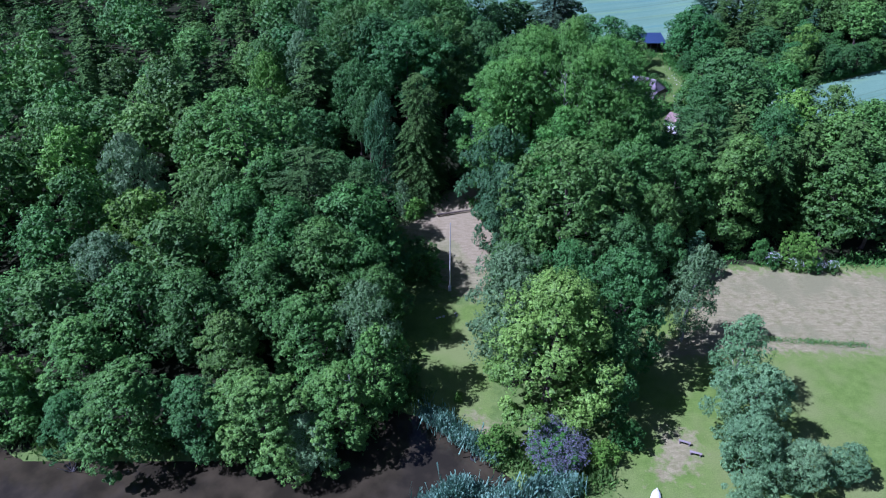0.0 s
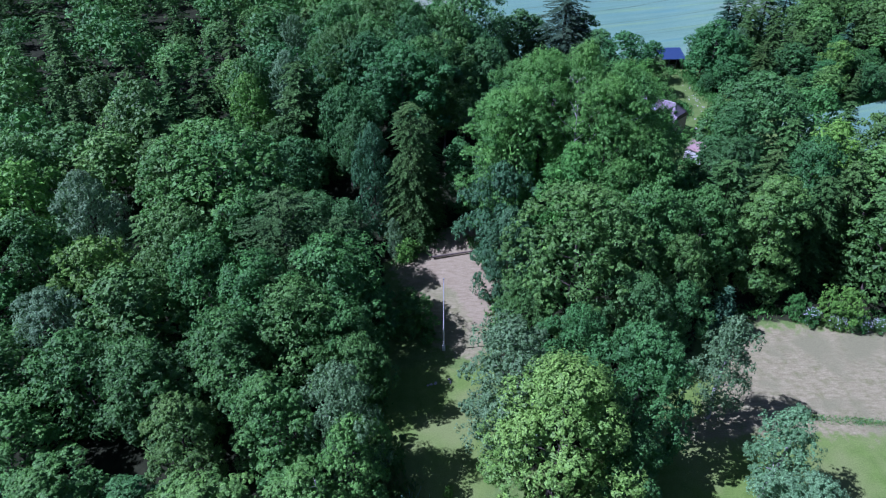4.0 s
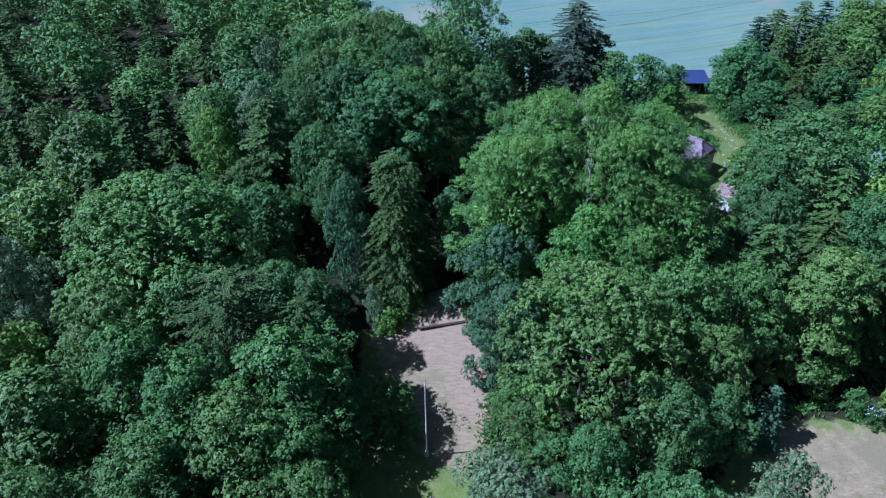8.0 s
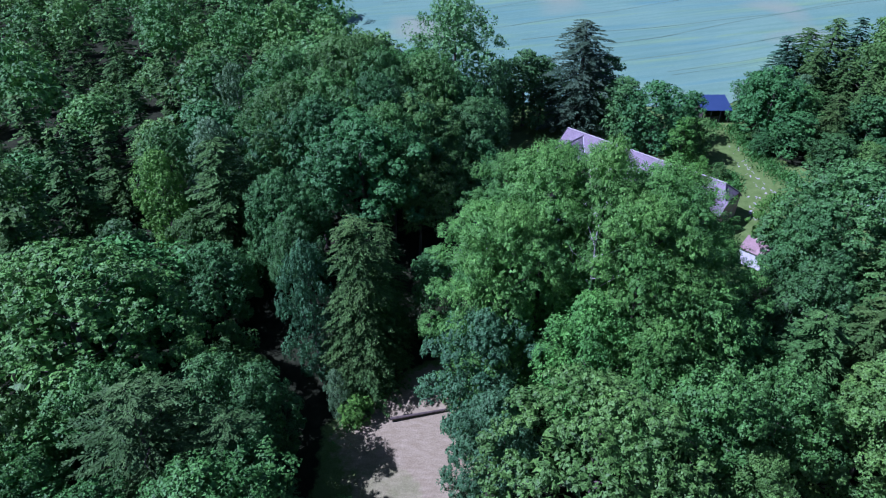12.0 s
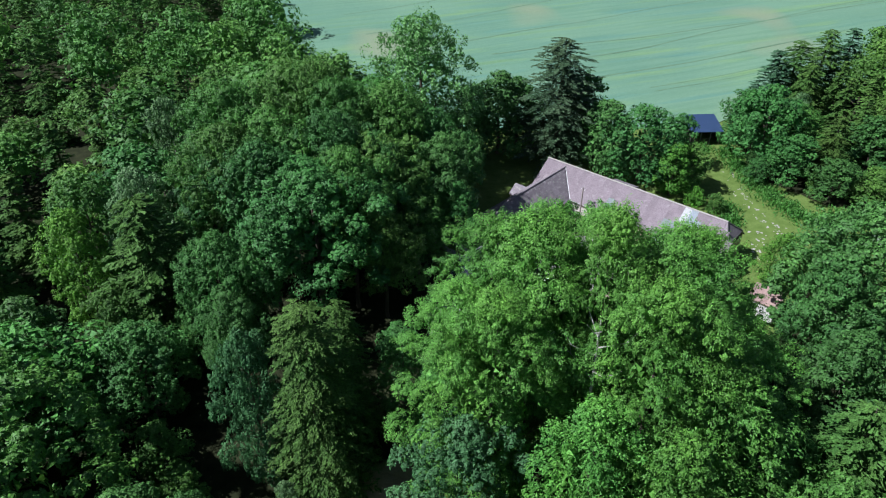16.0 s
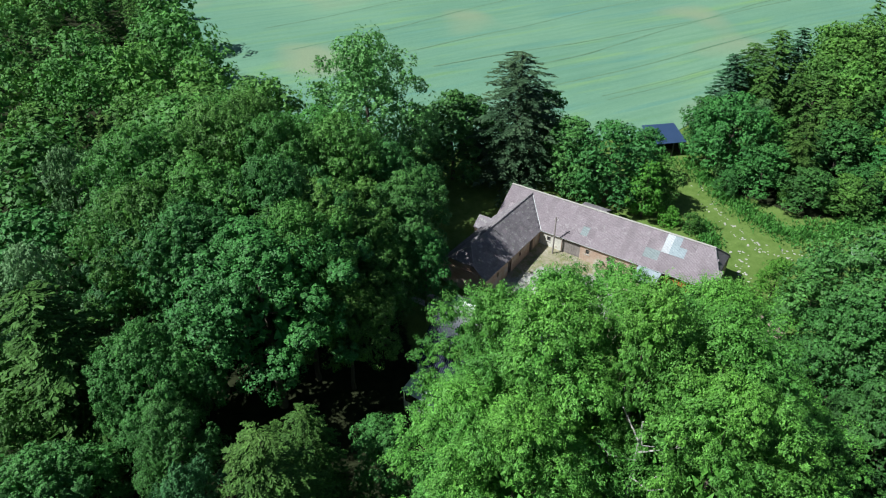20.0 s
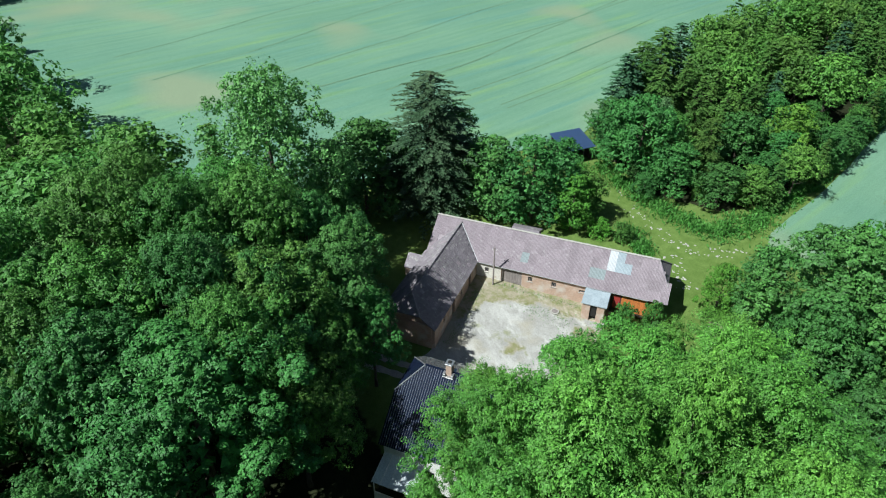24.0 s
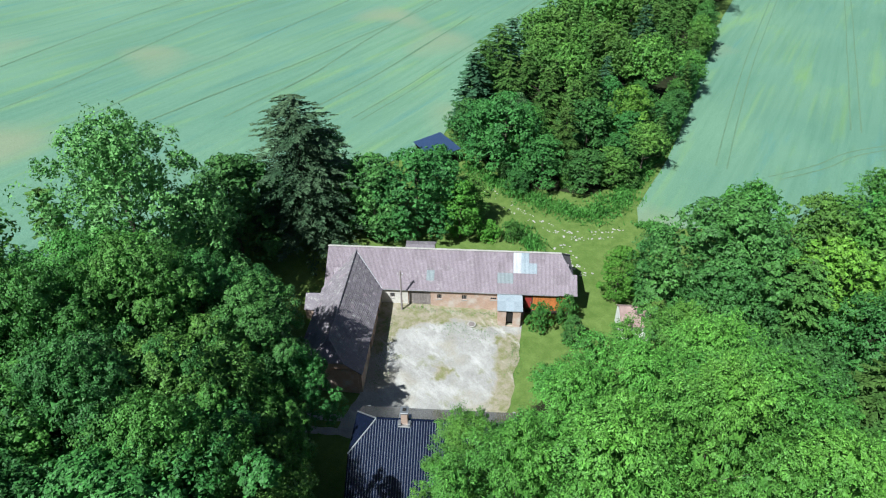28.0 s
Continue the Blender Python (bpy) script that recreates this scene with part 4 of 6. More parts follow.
# ---- trees ----
def leaf_mesh(name, c, axis, normal, length, width, fold, mats, which=None):
    """Many leaf sprays as small pointed blades. c: middles, axis: the way they point, normal: the way they face."""
    axis = axis / np.linalg.norm(axis, axis=1, keepdims=True)
    side = np.cross(normal, axis)
    side /= np.maximum(np.linalg.norm(side, axis=1, keepdims=True), 1e-6)
    up = np.cross(axis, side)
    L2, W2 = (length / 2)[:, None], (width / 2)[:, None]
    turn = np.where(np.arange(len(c)) % 2, 1.0, -1.0)[:, None]
    v = np.stack([c - axis * L2 * turn + side * W2 - up * W2 * fold, c + axis * L2 * turn, c - axis * L2 * turn - side * W2 - up * W2 * fold * 0.4], 1)
    n = len(c)
    me = bpy.data.meshes.new(name)
    me.vertices.add(3 * n)
    me.vertices.foreach_set("co", v.reshape(-1).astype(np.float32))
    me.loops.add(3 * n)
    me.loops.foreach_set("vertex_index", np.arange(3 * n, dtype=np.int32))
    me.polygons.add(n)
    me.polygons.foreach_set("loop_start", np.arange(0, 3 * n, 3, dtype=np.int32))
    for m in mats:
        me.materials.append(m)
    if which is not None:
        me.polygons.foreach_set("material_index", which.astype(np.int32))
    me.update()
    me.validate()
    return me


def unit(rs, n):
    d = rs.normal(size=(n, 3))
    return d / np.linalg.norm(d, axis=1, keepdims=True)


def fib(n, turn):
    """Even directions over a sphere."""
    i = np.arange(n) + 0.5
    z = 1 - 2 * i / n
    a = i * 2.39996 + turn
    q = np.sqrt(1 - z * z)
    return np.stack([q * np.cos(a), q * np.sin(a), z], 1)


def crown(seed, radius, low, top, bulge, limbs=34, limb=0.3, clumps=30, clump=0.3, leaves=20, leaf=0.12, flat=0.8, aspect=1.3, spray=0.0, droop=0.0, upward=0.4, inner=0.34, lumps=0.18, jitter=0.5, upswept=0.0, dome=2.7, hull=900):
    """Leaves on the shells of small clumps, which cover big uneven limbs. bulge: the height (0 to 1) at which the crown is widest."""
    rs = np.random.RandomState(seed)
    k = 1 - ((np.arange(limbs) + 0.15 + 0.7 * rs.rand(limbs)) / limbs) ** 1.2
    prof = np.where(k > bulge, np.sqrt(np.clip(1 - (np.clip(k - bulge, 0, 1) / (1 - bulge)) ** dome, 0, 1)), 0.66 + 0.34 * np.sqrt(np.clip(1 - ((bulge - k) / bulge) ** 2, 0, 1)))
    ang = np.arange(limbs) * 2.39996 + rs.rand(limbs) * 0.8
    wob = 1 + lumps * np.sin(ang * 2 + seed) + lumps * 0.8 * np.sin(ang * 3 + 2.1 * seed + k * 5)
    lr = radius * limb * (0.55 + 0.9 * rs.rand(limbs) ** 1.3)
    r = np.maximum(radius * prof * wob * (1 - inner * rs.rand(limbs) ** 2) - lr * 0.75, 0)
    h = low + (top - low) * k - lr * flat * (0.35 + 0.65 * k)
    lc = np.stack([r * np.cos(ang), r * np.sin(ang), np.maximum(h, low + lr * 0.3)], 1)
    squash = np.array([1, 1, flat])
    mid = np.array([0, 0, low + (top - low) * 0.3])
    out = lc - mid
    out /= np.maximum(np.linalg.norm(out, axis=1, keepdims=True), 1e-6)
    f = np.stack([fib(clumps, s) for s in rs.rand(limbs) * 6.28]) + 0.35 * unit(rs, limbs * clumps).reshape(limbs, clumps, 3)
    f /= np.linalg.norm(f, axis=2, keepdims=True)
    c = lc[:, None] + f * lr[:, None, None] * squash * (0.74 + 0.4 * rs.rand(limbs, clumps, 1))
    keep = (f * (out[:, None] + np.array([0, 0, 0.55]))).sum(2) > -0.3
    for i in range(limbs):
        q = np.linalg.norm((c - lc[i]) / squash, axis=2) / lr[i]
        q[i] = 9
        keep &= q > 0.66
    sc, d = c[keep], f[keep]
    own = np.repeat(np.arange(limbs), clumps).reshape(limbs, clumps)[keep]
    sr = lr[own] * clump * (0.65 + 0.7 * rs.rand(len(sc)))
    # leaves over each clump, more on its outer and upper side
    n = len(sc) * leaves
    base, dd, rr, oo = (np.repeat(v, leaves, 0) for v in (sc, d, sr, out[own]))
    e = unit(rs, n) + 0.45 * dd + np.array([0, 0, 0.3])
    e /= np.linalg.norm(e, axis=1, keepdims=True)
    horiz = oo * np.array([1, 1, 0.15 - droop + upswept]) + dd * np.array([0.8, 0.8, 0.1])
    horiz /= np.maximum(np.linalg.norm(horiz, axis=1, keepdims=True), 1e-6)
    pos = base + e * rr[:, None] * (0.55 + 0.55 * rs.rand(n, 1)) * np.array([1, 1, 0.85 - 0.45 * spray])
    run = (rs.rand(n, 1) - 0.3) * rr[:, None] * 2.6 * spray
    pos += horiz * run
    pos[:, 2] -= droop * rr * 2.6 * rs.rand(n) ** 1.5
    pos[:, 2] += upswept * rr * 2.2 * rs.rand(n)
    nrm = e * 0.75 + dd * 0.45 + np.array([0, 0, upward]) + jitter * unit(rs, n)
    nrm /= np.linalg.norm(nrm, axis=1, keepdims=True)
    ax = (1 - 0.7 * spray) * unit(rs, n) + spray * 1.3 * horiz + np.array([0, 0, -0.2 - droop + upswept])
    ax -= 0.85 * (ax * nrm).sum(1, keepdims=True) * nrm
    size = leaf * (0.6 + 0.8 * rs.rand(n))
    # a sparse layer of larger boughs inside, so that the crown is not hollow
    m = int(hull * limbs / 24)
    ci = rs.randint(0, limbs, m)
    e2 = unit(rs, m) + np.array([0, 0, 0.3])
    p2 = lc[ci] + e2 / np.linalg.norm(e2, axis=1, keepdims=True) * lr[ci][:, None] * squash * (0.25 + 0.3 * rs.rand(m, 1))
    pos, ax, nrm = np.r_[pos, p2], np.r_[ax, unit(rs, m)], np.r_[nrm, e2]
    size = np.r_[size, lr[ci] * (0.17 + 0.1 * rs.rand(m)) * min(2.0, math.sqrt(900 / hull))]
    g = hull
    kk = rs.rand(g) ** 0.8
    pk = np.where(kk > bulge, np.sqrt(np.clip(1 - (np.clip(kk - bulge, 0, 1) / (1 - bulge)) ** dome, 0, 1)), 0.7 + 0.3 * kk / bulge)
    th = rs.rand(g) * 6.283
    o3 = np.stack([np.cos(th), np.sin(th), 0.2 + 1.2 * kk], 1)
    depth = 0.42 + 0.16 * rs.rand(g)
    p3 = np.stack([radius * pk * depth * np.cos(th), radius * pk * depth * np.sin(th), low + (top - low) * (0.04 + 0.76 * kk)], 1)
    pos, ax, nrm = np.r_[pos, p3], np.r_[ax, unit(rs, g)], np.r_[nrm, o3 + 0.4 * unit(rs, g)]
    size = np.r_[size, radius * (0.05 + 0.04 * rs.rand(g)) * math.sqrt(900 / hull)]
    return pos, ax, nrm, size * aspect, size / aspect * 1.2


def spruce_crown(seed, radius, low, top, tiers, arms, leaves, leaf=0.42, droop=0.35, full=0.9, ragged=0.4):
    rs = np.random.RandomState(seed)
    P, A, N, S = [], [], [], []
    for t in range(tiers):
        k = (t + 0.5 * rs.rand()) / tiers
        z = low + (top - low) * k
        r = radius * (1 - k) ** full * (0.82 + 0.3 * rs.rand()) + 0.25
        for a in range(max(4, int(arms * (0.45 + 0.55 * (1 - k))))):
            th = rs.rand() * 6.283
            rr = r * (1.12 - ragged * rs.rand())
            m = max(3, int(leaves * (0.35 + 0.65 * rr / radius)))
            u = rs.rand(m) ** 0.6
            o = np.array([math.cos(th), math.sin(th), 0])
            s = np.array([-math.sin(th), math.cos(th), 0])
            sway = (rs.rand(m) - 0.5) * 0.55 * rr * (1.05 - u)
            zz = z - droop * rr * (u ** 1.5) + 0.18 * rr * np.maximum(0, u - 0.75) - 0.35 * rs.rand(m) * leaf
            P.append(o * (u * rr)[:, None] + s * sway[:, None] + np.stack([0 * u, 0 * u, zz], 1))
            A.append(np.tile(o, (m, 1)) + s * (np.sign(sway) * 0.7)[:, None] + np.array([0, 0, -droop * 0.9]) + 0.25 * unit(rs, m))
            N.append(np.tile(o * 0.35 + np.array([0, 0, 1.0]), (m, 1)) + 0.85 * unit(rs, m))
            S.append(leaf * (0.6 + 0.8 * rs.rand(m)))
    S = np.concatenate(S)
    return np.concatenate(P), np.concatenate(A), np.concatenate(N), S * 1.7, S * 0.62


def trunk_mesh(seed, high, r, lean, limbs, spread, first, mat):
    """A tapered, slightly crooked trunk with limbs that reach into the crown."""
    rs = random.Random(seed)
    bm = bmesh.new()
    pts = [Vector((lean * high * k * k + 0.12 * rs.uniform(-1, 1) * (0 < k), 0.12 * rs.uniform(-1, 1) * (0 < k), high * k - (0.4 if k == 0 else 0))) for k in (0, 0.06, 0.3, 0.55, 0.8, 1.0)]
    rad = [r * 1.45, r * 1.05, r * 0.85, r * 0.62, r * 0.36, r * 0.08]
    for a, b, ra, rb in zip(pts, pts[1:], rad, rad[1:]):
        rod(bm, a, b, ra, rb, 8)
    for k in range(limbs):
        f = first + (0.92 - first) * (k + rs.random()) / limbs
        base = Vector((lean * high * f * f, 0, high * f))
        th, ln = k * 2.4 + rs.random(), spread * (1.05 - 0.6 * (f - first))
        elbow = base + Vector((math.cos(th) * ln * 0.5, math.sin(th) * ln * 0.5, ln * 0.28))
        tip = base + Vector((math.cos(th + 0.2) * ln, math.sin(th + 0.2) * ln, ln * rs.uniform(0.35, 0.75)))
        rl = r * 0.42 * (1.1 - f)
        rod(bm, base, elbow, rl, rl * 0.62, 6)
        rod(bm, elbow, tip, rl * 0.62, rl * 0.12, 5)
    me = bpy.data.meshes.new("trunk")
    bm.to_mesh(me)
    bm.free()
    me.materials.append(mat)
    return me


# each kind: crown of nominal size 10 m high from the ground, so that a tree is its height / 10 in scale
KINDS = {}


def kind(name, data, leaf, trunk, label, category="tree", mats=None, which=None):
    me = leaf_mesh("crown", *data, 0.3, mats or [LEAF[leaf]], which)
    KINDS[name] = (me, trunk, label, category)


def broad(name, tone, label, seed, lod=1.0, radius=3.3, low=1.4, top=10.0, bulge=0.42, bark=BARK, **kw):
    o = dict(limbs=34, limb=0.3, clumps=34, clump=0.27, leaves=26, leaf=0.125)
    o.update(kw)
    if lod < 1:
        o["leaves"] = max(5, int(o["leaves"] * lod))
        o["leaf"] *= 0.96 / math.sqrt(lod)
        o["hull"] = 350
    tr = trunk_mesh(seed, top * 0.86, 0.17, 0.0, 9, radius * 0.72, 0.28, bark)
    kind(name, crown(seed, radius, low, top, bulge, **o), tone, tr, label)


broad("oak_a", "oak", "broad green oak with rounded clumped crown", 1)
broad("oak_b", "oak", "spreading green oak with uneven clumped crown", 2, radius=3.7, bulge=0.5)
broad("edge_a", "chestnut", "green tree with foliage down to the ground", 41, low=0.1, bulge=0.35, limbs=40, limb=0.26)
broad("edge_b", "maple", "dark green tree with foliage down to the ground", 42, low=0.1, bulge=0.4, limbs=40, limb=0.26)
broad("edge_c", "bluegreen", "blue-green tree with hanging foliage down to the ground", 43, low=0.1, bulge=0.4, limbs=44, limb=0.24, droop=0.45, leaf=0.115)
broad("oak_far_a", "oak", "leafy green tree in the wood", 3, lod=0.34, limbs=26, limb=0.36, clumps=26, low=4.8)
broad("oak_far_b", "oak", "fresh green tree in the wood", 4, lod=0.34, limbs=26, limb=0.36, clumps=26, radius=3.0, bulge=0.5, low=4.8)
broad("maple_a", "maple", "dense dark green maple with rounded crown", 5, limbs=30, limb=0.33, clump=0.3)
broad("maple_b", "maple", "dense dark green maple with domed crown", 6, radius=3.9, bulge=0.36, limbs=44, limb=0.27, lumps=0.08, inner=0.15)
broad("dome_a", "dome", "large dense green broadleaf tree with domed crown", 6, radius=3.9, bulge=0.38, limbs=210, limb=0.09, clumps=12, clump=0.4, leaves=20, lumps=0.05, inner=0.06, leaf=0.095, dome=2.3)
broad("dome_b", "oak", "large dense green broadleaf tree with even domed crown", 46, radius=3.9, bulge=0.38, limbs=210, limb=0.09, clumps=12, clump=0.4, leaves=20, lumps=0.05, inner=0.06, leaf=0.095, dome=2.3)
broad("maple_far", "chestnut", "dense yellowish green tree in the wood", 7, lod=0.34, limbs=26, limb=0.36, clumps=26, low=4.8)
BEECH = dict(spray=0.6, flat=0.62, limbs=52, limb=0.24, clumps=34, clump=0.27, leaves=22, aspect=1.45, leaf=0.105, upward=0.8, inner=0.32, jitter=0.6)
broad("beech_b", "beech", "large beech with uneven feathery crown", 9, radius=3.9, bulge=0.36, lumps=0.18, **BEECH)
TALL = {**BEECH, "limbs": 64, "limb": 0.21, "clumps": 36, "leaves": 54, "leaf": 0.054}
broad("beech_tall_a", "beech", "tall old beech with layered feathery sprays", 8, radius=3.3, bulge=0.4, lumps=0.22, **TALL)
broad("beech_tall_b", "beech", "tall old beech with uneven feathery crown", 9, radius=3.45, bulge=0.36, lumps=0.24, **TALL)
broad("bright_a", "bright", "bright fresh green broadleaf tree", 10)
CLOSE = dict(limbs=36, limb=0.27, clumps=38, clump=0.25, leaves=46, leaf=0.078)
broad("oak_close", "oak", "tall green oak with deep clumped crown", 61, radius=3.5, low=4.0, bulge=0.5, **CLOSE)
broad("oak_close_b", "oak", "tall spreading green oak with uneven clumped crown", 62, radius=3.7, low=4.0, bulge=0.46, **CLOSE)
broad("maple_close", "maple", "tall dark green maple with rounded clumped crown", 63, radius=3.4, low=3.8, bulge=0.5, **CLOSE)
broad("maple_close_b", "maple", "tall dark green maple with domed clumped crown", 64, radius=3.8, low=3.8, bulge=0.42, **{**CLOSE, "limbs": 44, "limb": 0.24})
broad("lime_a", "lime", "yellowish green flowering lime tree", 12, radius=3.6, low=0.5, bulge=0.34, limbs=46, limb=0.24, clumps=36, clump=0.27, droop=0.35, leaf=0.1, inner=0.15, lumps=0.08, dome=1.5)
broad("birch_a", "birch", "slender birch with hanging sparse foliage and pale trunk", 13, radius=1.9, low=1.4, bulge=0.35, limbs=30, limb=0.4, clumps=22, clump=0.26, leaves=22, droop=0.9, leaf=0.1, bark=PALE_BARK, spray=0.2)
broad("birch_b", "birch", "birch with soft hanging foliage", 14, radius=2.9, low=0.8, bulge=0.4, limbs=40, limb=0.27, clumps=30, clump=0.25, leaves=24, droop=0.8, leaf=0.1, bark=PALE_BARK)
broad("willow_a", "willow", "pale grey-green willow with soft drooping crown", 15, radius=3.6, low=0.2, bulge=0.4, droop=0.4, aspect=1.6, leaf=0.12, limbs=40, limb=0.26)
broad("poplar_a", "poplar", "tall pale green poplar with upswept crown", 16, radius=3.4, low=0.3, bulge=0.45, limbs=110, limb=0.2, clumps=22, clump=0.3, leaves=20, leaf=0.09, upward=0.1, inner=0.6, lumps=0.05, upswept=0.7, jitter=0.8, flat=1.2, dome=2.2)
broad("chestnut_a", "chestnut", "yellow-green tree with tiered drooping branches", 17, radius=3.0, bulge=0.22, low=0.6, limbs=46, limb=0.27, flat=0.4, droop=0.3, upward=0.9, aspect=1.5)
kind("spruce_a", spruce_crown(21, 2.3, 0.6, 10.0, 36, 15, 40, leaf=0.16, full=0.5), "spruce", trunk_mesh(21, 9.8, 0.16, 0, 0, 1, 0.3, BARK), "tall olive green spruce with hanging branches", "tree")
kind("spruce_tall", spruce_crown(26, 2.1, 0.4, 10.0, 46, 18, 80, leaf=0.09, full=0.36, droop=0.5), "spruce", trunk_mesh(21, 9.8, 0.16, 0, 0, 1, 0.3, BARK), "tall dense olive green spruce with hanging branches", "tree")
kind("spruce_b", spruce_crown(22, 2.0, 0.5, 10.0, 26, 12, 17, leaf=0.28), "spruce", trunk_mesh(22, 9.8, 0.15, 0, 0, 1, 0.3, BARK), "pointed green spruce in the wood", "tree")
kind("dark_a", spruce_crown(23, 3.1, 0.6, 10.0, 44, 15, 80, leaf=0.12, droop=0.22, full=0.42, ragged=0.6), "dark", trunk_mesh(23, 9.8, 0.2, 0, 4, 2, 0.3, BARK), "large dark grey-green fir with ragged crown", "tree")
kind("blue_a", spruce_crown(24, 2.7, 0.0, 10.0, 26, 14, 22, leaf=0.27, droop=0.25, full=0.75), "blue", trunk_mesh(24, 9.8, 0.15, 0, 0, 1, 0.3, BARK), "bluish grey conifer reaching the ground", "tree")
kind("larch_a", spruce_crown(25, 3.6, 0.6, 10.0, 26, 17, 90, leaf=0.125, droop=0.12, full=0.36), "larch", trunk_mesh(25, 9.6, 0.17, 0, 5, 2.5, 0.3, BARK), "feathery grey-green larch with spreading branches", "tree")
broad("oak_mid", "oak", "green oak with rounded crown", 1, lod=0.36)
broad("oak_mid_b", "oak", "spreading green oak with uneven crown", 2, lod=0.36, radius=3.7, bulge=0.5)
broad("maple_mid", "maple", "dark green maple with rounded crown", 5, lod=0.36)
broad("maple_mid_b", "maple", "dark green maple with domed crown", 6, lod=0.36, radius=3.9, bulge=0.36, limbs=40, limb=0.27, lumps=0.08, inner=0.15)
broad("bright_mid", "bright", "bright fresh green tree", 10, lod=0.36)
broad("willow_mid", "willow", "pale grey-green tree in the wood", 15, lod=0.36, radius=3.4, low=0.6, droop=0.3, aspect=1.5)
broad("bush_a", "oak", "rounded green bush with dense leaves", 31, radius=5.2, low=0.2, bulge=0.4, limbs=20, limb=0.36, clumps=20, leaves=18, leaf=0.36, inner=0.1)
broad("bush_b", "bright", "bright green leafy bush", 32, radius=5.6, low=0.2, bulge=0.4, limbs=20, limb=0.36, clumps=20, leaves=18, leaf=0.38, inner=0.1)
broad("cone_a", "maple", "clipped dense conical evergreen", 33, radius=3.0, low=0.1, bulge=0.3, limbs=30, limb=0.3, clumps=18, leaves=18, leaf=0.26, inner=0.03, lumps=0.03)

tree_rng = random.Random(5)
TREES = []


def tree(kind_name, x, y, top, wide=1.0, turn=None, group="", sink=0.0, label=""):
    """Plants a tree whose crown reaches the height top. wide: its breadth beside the kind's own."""
    me, trunk, words, category = KINDS[kind_name]
    z = float(height(x, y)) - sink
    s = (top - z) / 10.0
    turn = tree_rng.uniform(0, 360) if turn is None else turn
    ob = empty("bush" if kind_name.startswith("bush") else "tree", pose(x, y, z, 0, 0, turn) @ Matrix.Diagonal((s * wide, s * wide, s, 1)), label or words, "bush" if kind_name.startswith("bush") else category, group)
    for nm, data in (("trunk", trunk), ("crown", me)):
        o = new(nm, data)
        o.parent = ob
    TREES.append((x, y, top, 3.3 * s * wide))
    return ob


